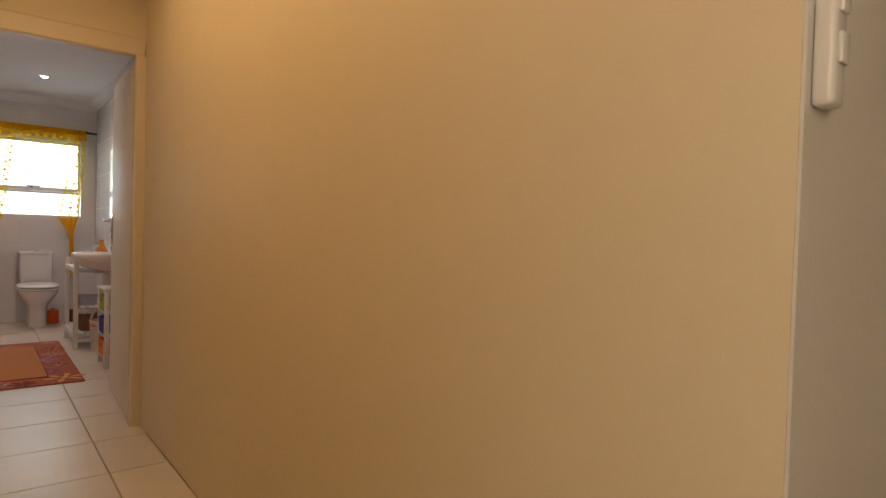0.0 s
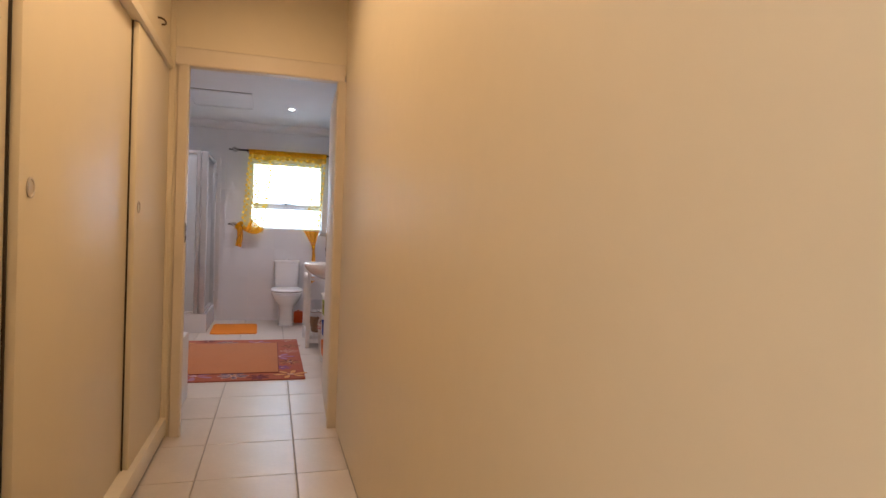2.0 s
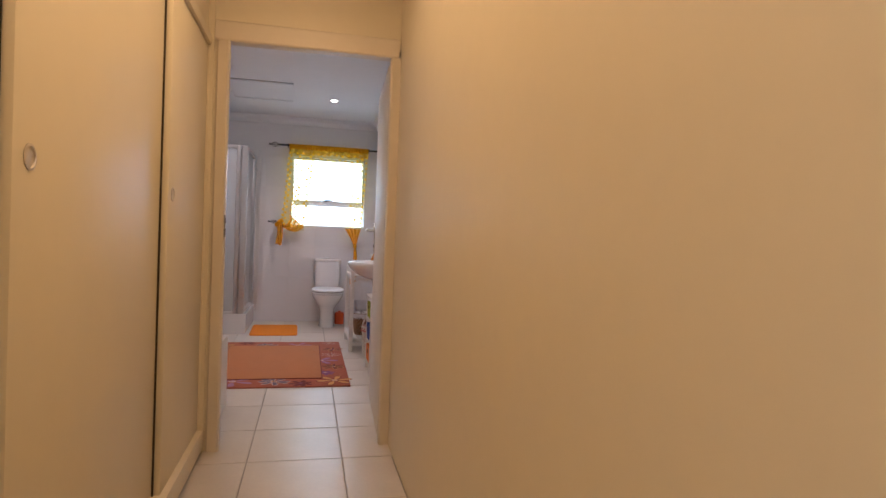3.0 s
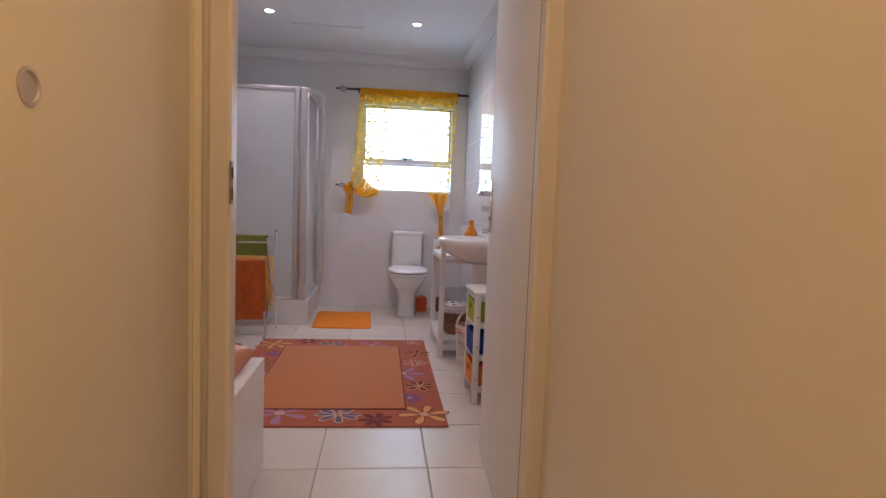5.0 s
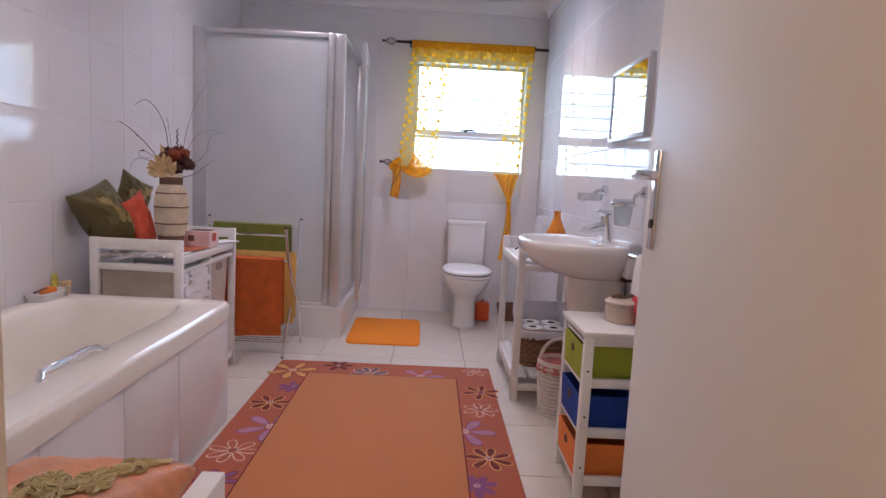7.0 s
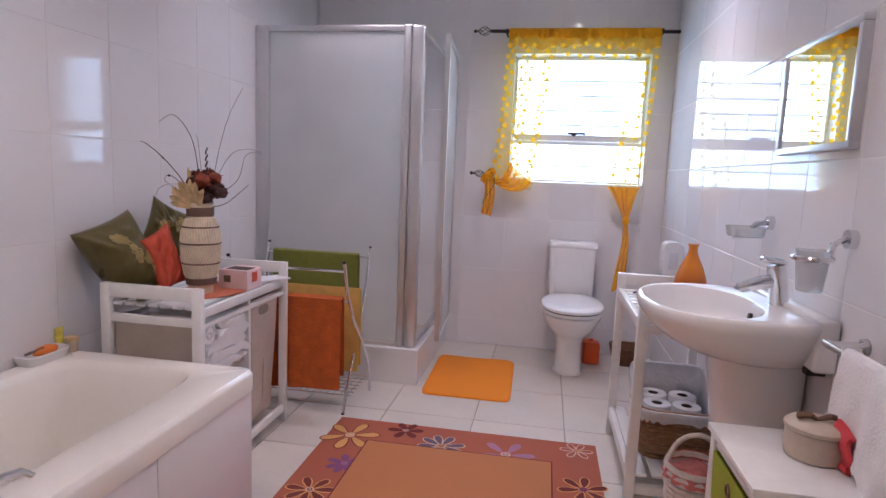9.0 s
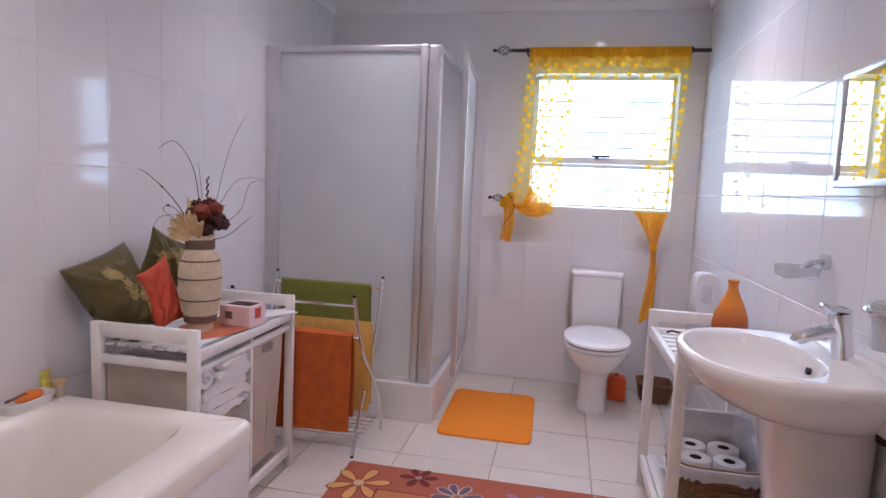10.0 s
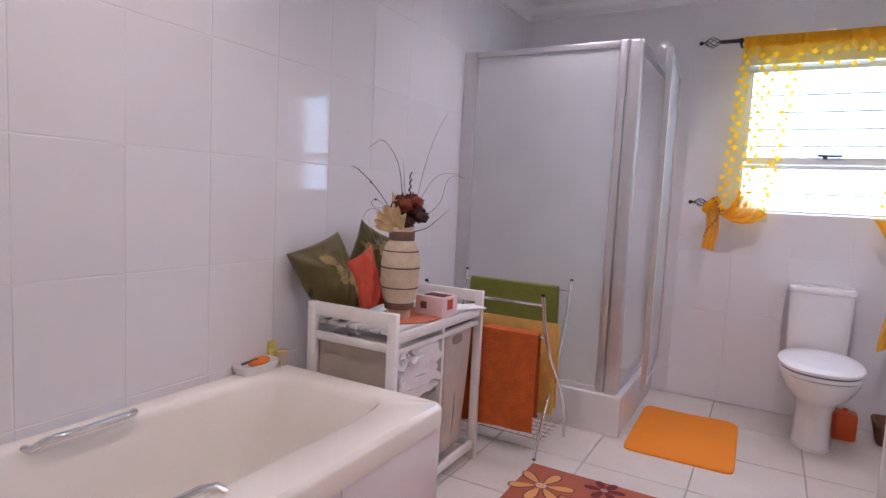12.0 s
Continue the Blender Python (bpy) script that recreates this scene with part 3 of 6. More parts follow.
for i, (a, b) in enumerate(zip(lockers, lockers[1:])):
    d = part("locker_door", rbox(0.186, 0.206, a + 0.003, b - 0.003, 2.005, CEIL - 0.01, 0.002), CREAM_GLOSS, cup, "flat cream locker door")
    y = b - 0.30 if i % 2 == 0 else a + 0.18
    bm = tube(bmesh.new(), [(0.204, y + 0.048, 2.10), (0.219, y + 0.046, 2.10), (0.228, y + 0.03, 2.10), (0.232, y, 2.10), (0.228, y - 0.03, 2.10), (0.219, y - 0.046, 2.10), (0.204, y - 0.048, 2.10)], 0.0045, 8)
    part("bow_handle", bm, BRASS, d, "dark bow handle")

# ---- bathroom: fixed things ----
# bath
bath = thing("bathtub", -0.58, 4.35, 0, "white built-in bathtub with chrome grips and a tiled side panel", "bathtub")
BX0, BX1, BY0, BY1, BZ = XL + 0.001, -0.188, YD + 0.002, 5.295, 0.527
cx, cy, a, b = (BX0 + BX1) / 2, (BY0 + BY1) / 2, (BX1 - BX0) / 2, (BY1 - BY0) / 2
rings = [superring(cx, cy, 0.455, a - 0.012, b - 0.012, 60, 96), superring(cx, cy, 0.456, a, b, 60, 96), superring(cx, cy, 0.508, a, b, 60, 96), superring(cx, cy, 0.517, a - 0.004, b - 0.004, 60, 96), superring(cx, cy, BZ, a - 0.012, b - 0.012, 60, 96)]
icx, ia = (-0.856 - 0.320) / 2, 0.268
for z, da, dy0, dy1, e in ((BZ, 0, 0, 0, 9), (BZ - 0.006, 0.010, 0.01, 0.01, 9), (BZ - 0.03, 0.018, 0.03, 0.02, 8), (0.36, 0.035, 0.07, 0.05, 7), (0.22, 0.05, 0.12, 0.07, 6), (0.15, 0.075, 0.18, 0.10, 5), (0.13, 0.12, 0.26, 0.15, 4)):
    y0, y1 = BY0 + 0.10 + dy1, BY1 - 0.075 - dy0
    rings.append(superring(icx, (y0 + y1) / 2, z, ia - da, (y1 - y0) / 2, e, 96))
part("tub", loft(rings, caps=False), ACRYLIC, bath, smooth=45)
bmb = bmesh.new()
bmb.faces.new([bmb.verts.new(q) for q in rings[-1]])
part("tub_bottom", bmb, ACRYLIC, bath)
ys = [BY0, 3.72, 4.08, 4.44, 4.80, 5.285]
for y0, y1 in zip(ys, ys[1:]):
    part("side_panel", rbox(-0.215, -0.197, y0 + 0.0015, y1 - 0.0015, 0.0, 0.456, 0.0015), WALL_TILE, bath, "glossy white panel tile")
xs = [BX0, -0.60, -0.216]
for x0, x1 in zip(xs, xs[1:]):
    part("end_panel", rbox(x0 + 0.0015, x1 - 0.0015, 5.268, 5.286, 0.0, 0.456, 0.0015), WALL_TILE, bath)
for gx, s, gy in ((-0.856, 1, 0.0), (-0.300, -1, -0.15)):
    bm = tube(bmesh.new(), [(gx, 4.69 + gy, BZ - 0.004), (gx + s * 0.02, 4.68 + gy, BZ + 0.010), (gx + s * 0.032, 4.65 + gy, BZ + 0.012), (gx + s * 0.034, 4.55 + gy, BZ + 0.012), (gx + s * 0.032, 4.45 + gy, BZ + 0.012), (gx + s * 0.02, 4.42 + gy, BZ - 0.004), (gx, 4.41 + gy, BZ - 0.004)], 0.010, 10)
    part("grip", bm, CHROME, bath, "chrome bath grip")

# soap dish, tube and jar on the rim
soap = thing("soap_dish", -0.87, 5.05, BZ, "white oblong soap dish with an orange sponge on the bath rim", "soap dish")
rings = [superring(-0.885, 5.165, z, a, b, 4, 32) for z, a, b in ((BZ, 0.040, 0.075), (BZ + 0.03, 0.048, 0.085), (BZ + 0.034, 0.046, 0.083), (BZ + 0.030, 0.042, 0.078), (BZ + 0.008, 0.036, 0.070))]
part("dish", loft(rings), CERAMIC, soap)
part("sponge", blob(bmesh.new(), (-0.885, 5.18, BZ + 0.03), 0.022, 0.05, 0.016, 0.2), ORANGE_BOX, soap, "orange sponge")
part("brush_handle", rod([(-0.89, 5.105, BZ + 0.035), (-0.88, 5.165, BZ + 0.042)], 0.005), TWIG, soap)
tb = thing("cosmetic_tube", -0.91, 5.262, BZ, "small yellow and green cosmetic tube standing on its cap", "tube")
part("cap", lathe(-0.91, 5.262, [(0.013, BZ), (0.013, BZ + 0.018)], 16), WHITE_PLASTIC, tb)
rings = [superring(-0.91, 5.262, BZ + z, a, b, 2, 20) for z, a, b in ((0.018, 0.014, 0.014), (0.05, 0.010, 0.017), (0.085, 0.002, 0.019))]
part("body", loft(rings), YELLOW_LABEL, tb)
jar = thing("small_jar", -0.87, 5.245, BZ, "small beige jar with a lid", "jar")
part("body", lathe(-0.87, 5.272, [(0.018, BZ), (0.020, BZ + 0.004), (0.020, BZ + 0.038)], 18), POT, jar)
part("lid", lathe(-0.87, 5.272, [(0.021, BZ + 0.038), (0.021, BZ + 0.052), (0.019, BZ + 0.054)], 18), STRAW, jar)

# toilet
TX = 0.930
toilet = thing("toilet", TX, 7.3, 0, "white close-coupled toilet with its lid closed", "toilet")
rings = []
for z, yc, a, b in ((0.0, 7.245, 0.090, 0.175), (0.03, 7.245, 0.086, 0.170), (0.12, 7.245, 0.083, 0.165), (0.20, 7.235, 0.086, 0.172), (0.255, 7.20, 0.106, 0.205), (0.31, 7.16, 0.146, 0.250), (0.37, 7.145, 0.176, 0.272), (0.392, 7.14, 0.180, 0.276), (0.398, 7.14, 0.176, 0.272)):
    rings.append(superring(TX, yc, z, a, b, 2.3, 40))
part("pan", loft(rings), CERAMIC, toilet)
part("pan_back", rbox(TX - 0.10, TX + 0.10, 7.36, 7.585, 0.20, 0.398, 0.03, 3), CERAMIC, toilet)
seat = part("seat", loft([superring(TX, 7.135, z, a, b, 2.3, 40) for z, a, b in ((0.400, 0.176, 0.262), (0.404, 0.184, 0.272), (0.416, 0.184, 0.272), (0.420, 0.180, 0.268))]), WHITE_PLASTIC, toilet)
# dark layer paints the shade between seat and lid
part("seat_gap", loft([superring(TX, 7.135, z, 0.176, 0.264, 2.3, 40) for z in (0.4195, 0.428)]), SEAT_SHADE, toilet, smooth=0)
part("lid", loft([superring(TX, 7.135, z, a, b, 2.3, 40) for z, a, b in ((0.427, 0.180, 0.268), (0.430, 0.186, 0.274), (0.442, 0.185, 0.273), (0.451, 0.172, 0.26), (0.455, 0.12, 0.20))]), WHITE_PLASTIC, toilet)
rings = [superring(TX, 7.5, z, a, b, 6, 40) for z, a, b in ((0.40, 0.130, 0.075), (0.41, 0.142, 0.083), (0.60, 0.149, 0.088), (0.745, 0.153, 0.092))]
part("cistern", loft(rings), CERAMIC, toilet)
part("cistern_lid", loft([superring(TX, 7.5, z, a, b, 6, 40) for z, a, b in ((0.746, 0.154, 0.094), (0.750, 0.159, 0.097), (0.772, 0.159, 0.097), (0.782, 0.150, 0.09), (0.784, 0.10, 0.06))]), CERAMIC, toilet)
part("flush_button", lathe(TX, 7.49, [(0.026, 0.783), (0.026, 0.789), (0.022, 0.791)], 20), CHROME, toilet, "chrome flush button")
part("base_ring", loft([superring(TX, 7.245, z, 0.094, 0.180, 2.3, 40) for z in (0.0, 0.010)]), CERAMIC, toilet)

# toilet brush
tbz = thing("toilet_brush_holder", 1.13, 7.42, 0, "orange-red plastic toilet brush holder beside the toilet", "brush holder")
part("holder", loft([superring(1.085, 7.40, z, a, b, 5, 32) for z, a, b in ((0.0, 0.050, 0.050), (0.006, 0.055, 0.055), (0.120, 0.056, 0.056), (0.138, 0.052, 0.052), (0.144, 0.035, 0.035))]), ORANGE_PLASTIC, tbz)
part("brush_handle", rod([(1.085, 7.40, 0.14), (1.085, 7.40, 0.158)], 0.014, 12), ORANGE_PLASTIC, tbz)

# basin on a half pedestal
BSY = 5.40
basin = thing("wash_basin", 1.30, BSY, 0.85, "white ceramic wash basin on a half pedestal", "basin")
flat = lambda x, y: (min(x, XR - 0.001), y)
rings = []
for z, xc, a, b in ((0.690, 1.40, 0.11, 0.12), (0.697, 1.375, 0.150, 0.160), (0.715, 1.35, 0.185, 0.198), (0.745, 1.325, 0.218, 0.235), (0.780, 1.308, 0.244, 0.264), (0.815, 1.300, 0.260, 0.282), (0.840, 1.30, 0.264, 0.287), (0.850, 1.30, 0.258, 0.281), (0.852, 1.30, 0.249, 0.271)):
    rings.append(superring(xc, BSY, z, a, b, 2.5, 64, flat))
for z, xc, a, b in ((0.847, 1.215, 0.160, 0.236), (0.835, 1.215, 0.152, 0.228), (0.80, 1.23, 0.14, 0.20), (0.76, 1.23, 0.12, 0.155), (0.735, 1.24, 0.08, 0.10), (0.728, 1.25, 0.03, 0.035)):
    rings.append(superring(xc, BSY, z, a, b, 2.3, 64))
part("bowl", loft(rings), CERAMIC, basin, smooth=50)
part("back_ledge", rbox(1.44, XR - 0.001, BSY - 0.255, BSY + 0.255, 0.72, 0.862, 0.012, 3), CERAMIC, basin)
part("overflow", rod([(1.366, BSY, 0.806), (1.358, BSY, 0.808)], 0.010, 14), IRON, basin)
part("drain", lathe(1.25, BSY, [(0.024, 0.727), (0.024, 0.731), (0.018, 0.732)], 18), CHROME, basin)
part("bracket", boxes((1.445, 1.49, BSY - 0.215, BSY - 0.185, 0.704, 0.722)), IRON, basin, "dark fixing under the rim", smooth=0)
rings = []
for z, xc, a, b in ((0.19, 1.45, 0.04, 0.05), (0.20, 1.435, 0.065, 0.075), (0.26, 1.415, 0.09, 0.095), (0.45, 1.40, 0.115, 0.125), (0.72, 1.385, 0.135, 0.145)):
    rings.append(superring(xc, BSY, z, a, b, 2.6, 40, flat))
part("half_pedestal", loft(rings), CERAMIC, basin)
tap = thing("basin_mixer_tap", 1.42, BSY, 0.85, "chrome single-lever mixer tap on the basin", "tap")
bm = tube(bmesh.new(), [(1.438, BSY, 0.848), (1.437, BSY, 0.853), (1.431, BSY, 0.90), (1.424, BSY, 0.945), (1.420, BSY, 0.968)], [0.029, 0.027, 0.0255, 0.027, 0.026], 20)
part("body", bm, CHROME, tap)
part("spout", tube(bmesh.new(), [(1.425, BSY, 0.922), (1.385, BSY, 0.914), (1.345, BSY, 0.900), (1.325, BSY, 0.892), (1.322, BSY, 0.884)], [0.021, 0.020, 0.0175, 0.0165, 0.014], 14), CHROME, tap)
part("lever", turned(rbox(-0.046, 0.026, -0.019, 0.019, 0.0, 0.016, 0.007, 3), Matrix.Translation((1.420, BSY, 0.970)) @ Matrix.Rotation(radians(9), 4, "Y")), CHROME, tap)
part("temperature_mark", turned(boxes((-0.006, 0.012, -0.011, 0.011, 0.0155, 0.0172)), Matrix.Translation((1.420, BSY, 0.970)) @ Matrix.Rotation(radians(9), 4, "Y")), mat("teal_enamel", (0.02, 0.22, 0.28), 0.3), tap, "blue-green mark on the lever", smooth=0)

# wall fittings over the basin
mirror = thing("wall_mirror", XR, 5.43, 1.3, "rectangular wall mirror in a slim silver frame", "mirror")
MY0, MY1, MZ0, MZ1 = 5.18, 5.66, 1.30, 1.63
part("glass", boxes((XR - 0.022, XR - 0.012, MY0 + 0.018, MY1 - 0.018, MZ0 + 0.018, MZ1 - 0.018)), MIRROR, mirror, "silvered mirror glass", smooth=0)
for b4 in ((MY0, MY1, MZ0, MZ0 + 0.02), (MY0, MY1, MZ1 - 0.02, MZ1), (MY0, MY0 + 0.02, MZ0 + 0.02, MZ1 - 0.02), (MY1 - 0.02, MY1, MZ0 + 0.02, MZ1 - 0.02)):
    part("frame", rbox(XR - 0.028, XR - 0.0005, *b4, 0.003), ALU, mirror)

sd = thing("wall_soap_holder", XR, 5.715, 1.06, "chrome wall bracket with a frosted glass soap dish", "soap holder")
part("rosette", rod([(XR - 0.0005, 5.69, 1.075), (XR - 0.02, 5.69, 1.075)], 0.024, 20), CHROME, sd)
part("arm", tube(bmesh.new(), [(XR - 0.02, 5.69, 1.075), (XR - 0.05, 5.69, 1.07), (XR - 0.07, 5.69, 1.048), (XR - 0.09, 5.70, 1.025), (XR - 0.12, 5.70, 1.022)], 0.009, 10), CHROME, sd)
part("dish", loft([superring(XR - 0.080, 5.705, z, a, b, 3, 28) for z, a, b in ((1.022, 0.048, 0.042), (1.026, 0.056, 0.05), (1.058, 0.062, 0.056), (1.057, 0.056, 0.05), (1.030, 0.05, 0.044))]), MILK_GLASS, sd, "frosted glass dish")
gh = thing("wall_tumbler_holder", XR, 5.155, 1.06, "chrome wall bracket holding a frosted tumbler", "tumbler holder")
part("rosette", rod([(XR - 0.0005, 5.145, 1.075), (XR - 0.02, 5.145, 1.075)], 0.024, 20), CHROME, gh)
ring = [(XR - 0.10 + 0.042 * math.cos(q), 5.125 + 0.042 * math.sin(q), 1.025) for q in (2 * math.pi * k / 24 for k in range(25))]
part("ring", tube(bmesh.new(), ring, 0.008, 8), CHROME, gh)
part("arm", rod([(XR - 0.02, 5.145, 1.075), (XR - 0.05, 5.14, 1.06), (XR - 0.07, 5.11, 1.025)], 0.008), CHROME, gh)
part("tumbler", lathe(XR - 0.10, 5.125, [(0.026, 0.94), (0.030, 0.945), (0.040, 1.045), (0.036, 1.045), (0.027, 0.948)], 24), MILK_GLASS, gh, "frosted glass tumbler")

tr = thing("towel_rail", XR, 4.9, 0.83, "short chrome towel rail on the tiled wall", "towel rail")
for y in (5.03, 4.54):
    part("post", tube(bmesh.new(), [(XR - 0.0005, y, 0.83), (XR - 0.012, y, 0.83), (XR - 0.02, y, 0.83), (XR - 0.085, y, 0.83)], [0.022, 0.02, 0.012, 0.011], 14), CHROME, tr)
part("bar", rod([(XR - 0.08, 5.05, 0.83), (XR - 0.08, 4.52, 0.83)], 0.010, 12), CHROME, tr)


def hung(x0, x1, y, z, front, back, along="x", r=0.014, amp=0.006, seed=0.0):
    """Cloth folded over a bar: the drop in front and behind, softly waved."""
    def f(u, v):
        s = v * (front + back + math.pi * r)
        w = amp * (math.sin(u * 9 + seed) + 0.6 * math.sin(u * 21 + seed * 2))
        if s < front:
            d, h = -r, -front + s
        elif s < front + math.pi * r:
            q = (s - front) / r
            d, h = -r * math.cos(q), r * math.sin(q)
        else:
            d, h = r, -(s - front - math.pi * r)
        k = min(1.0, max(0.0, -h) / 0.25)
        c = x0 + (x1 - x0) * u
        d += w * k + (0.012 * k if d > 0 else -0.012 * k)
        h += 0.006 * math.sin(u * 5 + seed) * k
        return (c, y + d, z + h) if along == "x" else (y + d, c, z + h)
    return sheet(f, 24, 30, 0.007)


def rail_towel(u, v):
    """A towel over the rail; its near half hangs low beside the drawer unit, the far half ends on the unit's top."""
    y = 4.610 + 0.33 * u
    k = min(1.0, max(0.0, (y - 4.735) / 0.06))
    front, back, r = 0.40 - 0.19 * k * k * (3 - 2 * k), 0.20, 0.016
    s = v * (front + back + math.pi * r)
    if s < front:
        d, h = -r, -front + s
    elif s < front + math.pi * r:
        d, h = -r * math.cos((s - front) / r), r * math.sin((s - front) / r)
    else:
        d, h = r, -(s - front - math.pi * r)
    w = min(1.0, max(0.0, -h) / 0.2)
    return (XR - 0.08 + d + w * (0.008 * math.sin(u * 11) + 0.005 * math.sin(u * 23 + h * 14) + (-0.018 if d < 0 else 0.012)), y + 0.01 * w * math.sin(h * 9), 0.833 + h)


solid("white_hand_towel", sheet(rail_towel, 40, 34, 0.008), TOWEL_WHITE, "white terry hand towel folded over the chrome rail", "towel")

# toilet roll holder of white plastic
rh = thing("toilet_roll_holder", XR, 6.96, 0.8, "white plastic toilet roll holder on the tiled wall", "roll holder")
part("cover", loft([[(XR - 0.055 + 0.053 * math.copysign(abs(math.cos(q)) ** 0.5, math.cos(q)), y, 0.765 + 0.105 * math.copysign(abs(math.sin(q)) ** 0.5, math.sin(q))) for q in (2 * math.pi * k / 32 for k in range(32))] for y in (6.905, 6.908, 7.012, 7.015)]), WHITE_PLASTIC, rh)
part("slot", boxes((XR - 0.078, XR - 0.030, 6.9035, 6.9055, 0.720, 0.815)), LINING, rh, "pale grey recess", smooth=0)

# ---- shower ----
shower = thing("shower_enclosure", -0.43, 7.1, 0, "corner shower with frosted panes in satin aluminium on a white plinth", "shower")
SX, SY, SZ0, SZ1 = 0.075, 6.655, 0.205, 1.975
for bx in ((XL + 0.001, SX - 0.085, SY + 0.09, YW - 0.001, 0, 0.085), (XL + 0.001, SX, SY, SY + 0.09, 0, SZ0), (SX - 0.085, SX, SY + 0.09, YW - 0.001, 0, SZ0)):
    part("plinth", boxes(bx, r=0.003), WALL_TILE, shower, "white tiled plinth", smooth=0)
part("tray", boxes((XL + 0.001, SX - 0.085, SY + 0.09, YW - 0.001, 0.0851, 0.10)), mat("beige_shower_floor", (0.62, 0.55, 0.40), 0.3, vary=0.12, scale=12), shower, smooth=0)
yf = SY + 0.045
part("wall_profile", rbox(XL + 0.0005, XL + 0.080, yf - 0.018, yf + 0.018, SZ0, SZ1, 0.004), ALU, shower)
part("wall_profile", rbox(SX - 0.062, SX - 0.02, YW - 0.05, YW - 0.0005, SZ0, SZ1, 0.004), ALU, shower)
part("corner_post", rbox(-0.062, -0.020, yf - 0.019, yf + 0.019, SZ0, SZ1 + 0.004, 0.008, 3), ALU, shower)
part("corner_post", rbox(-0.019, 0.052, yf - 0.024, yf + 0.030, SZ0, SZ1 + 0.002, 0.014, 4), ALU, shower)
part("top_rail", rbox(XL + 0.062, -0.062, yf - 0.014, yf + 0.014, SZ1 - 0.03, SZ1, 0.003), ALU, shower)
part("bottom_rail", rbox(XL + 0.062, -0.062, yf - 0.014, yf + 0.014, SZ0, SZ0 + 0.025, 0.003), ALU, shower)
part("side_top_rail", rbox(0.010, 0.044, yf + 0.03, YW - 0.05, SZ1 - 0.03, SZ1, 0.003), ALU, shower)
part("side_sill", rbox(0.010, 0.044, yf + 0.03, YW - 0.05, SZ0, SZ0 + 0.025, 0.003), ALU, shower)
pane = part("front_pane", boxes((XL + 0.06, -0.06, yf - 0.003, yf + 0.003, SZ0 + 0.02, SZ1 - 0.02)), FROST, shower, "frosted glass pane", smooth=0)
pane.visible_shadow = False
sdoor = part("shower_door", bmesh.new(), FROST, shower)
hx, hy, fx, fy = 0.105, 7.50, 0.155, 6.80
dv = Vector((fx - hx, fy - hy, 0))
L = dv.length
dm = Matrix.Translation((hx, hy, 0)) @ Matrix.Rotation(math.atan2(dv.y, dv.x), 4, "Z")
for nm, bx, mt in (("free_stile", (L - 0.035, L, -0.014, 0.014, 0.225, 1.955), ALU), ("hinge_stile", (0, 0.03, -0.012, 0.012, 0.225, 1.955), ALU), ("door_top_rail", (0.03, L - 0.035, -0.010, 0.010, 1.93, 1.955), ALU), ("door_bottom_rail", (0.03, L - 0.035, -0.010, 0.010, 0.225, 0.25), ALU), ("door_pane", (0.028, L - 0.033, -0.003, 0.003, 0.24, 1.94), FROST)):
    leaf = part(nm, turned(boxes(bx), dm), mt, sdoor, smooth=0)
    leaf.visible_shadow = mt is not FROST
for z in (0.35, 1.80):
    part("hinge_link", boxes((0.045, 0.115, 7.49, 7.52, z, z + 0.03)), ALU, sdoor, smooth=0)
sr = thing("shower_rose", -0.24, 7.5, 1.85, "chrome shower head on the tiled wall, seen through frosted glass", "shower head")
part("arm", rod([(-0.24, YW - 0.001, 1.99), (-0.24, YW - 0.10, 2.01), (-0.24, YW - 0.17, 1.98)], 0.009), CHROME, sr)
part("head", turned(lathe(0, 0, [(0.012, 0.03), (0.02, 0.015), (0.05, 0.0), (0.05, -0.012), (0.02, -0.014)], 24), Matrix.Translation((-0.24, YW - 0.19, 1.95)) @ Matrix.Rotation(radians(-25), 4, "X")), CHROME, sr)
sv = thing("shower_mixer", -0.29, 7.55, 1.1, "round chrome shower mixer on the tiled wall", "mixer")
part("plate", turned(lathe(0, 0, [(0.06, 0), (0.055, 0.012), (0.03, 0.016), (0.026, 0.05), (0.02, 0.055)], 24), Matrix.Translation((-0.29, YW - 0.001, 1.12)) @ Matrix.Rotation(radians(90), 4, "X")), CHROME, sv)
part("lever", rod([(-0.29, YW - 0.05, 1.12), (-0.29, YW - 0.06, 1.05)], 0.008), CHROME, sv)

# ---- rug and mat ----
rug = thing("rug", 0.42, 5.26, 0, "terracotta wool rug with a flowered border and a plain tan field", "rug")
RX0, RX1, RY0, RY1 = -0.175, 1.022, 4.40, 6.125
part("woven_base", rbox(RX0, RX1, RY0, RY1, 0.0, 0.010, 0.004), RUG, rug)
part("field", rbox(RX0 + 0.20, RX1 - 0.20, RY0 + 0.22, RY1 - 0.22, 0.009, 0.0155, 0.001), RUG_FIELD, rug, "plain tan field")
bm = boxes((RX0 + 0.194, RX0 + 0.20, RY0 + 0.214, RY1 - 0.214, 0.009, 0.0148), (RX1 - 0.20, RX1 - 0.194, RY0 + 0.214, RY1 - 0.214, 0.009, 0.0148),
           (RX0 + 0.20, RX1 - 0.20, RY0 + 0.214, RY0 + 0.22, 0.009, 0.0148), (RX0 + 0.20, RX1 - 0.20, RY1 - 0.22, RY1 - 0.214, 0.009, 0.0148))
part("field_outline", bm, MAROON, rug, smooth=0)


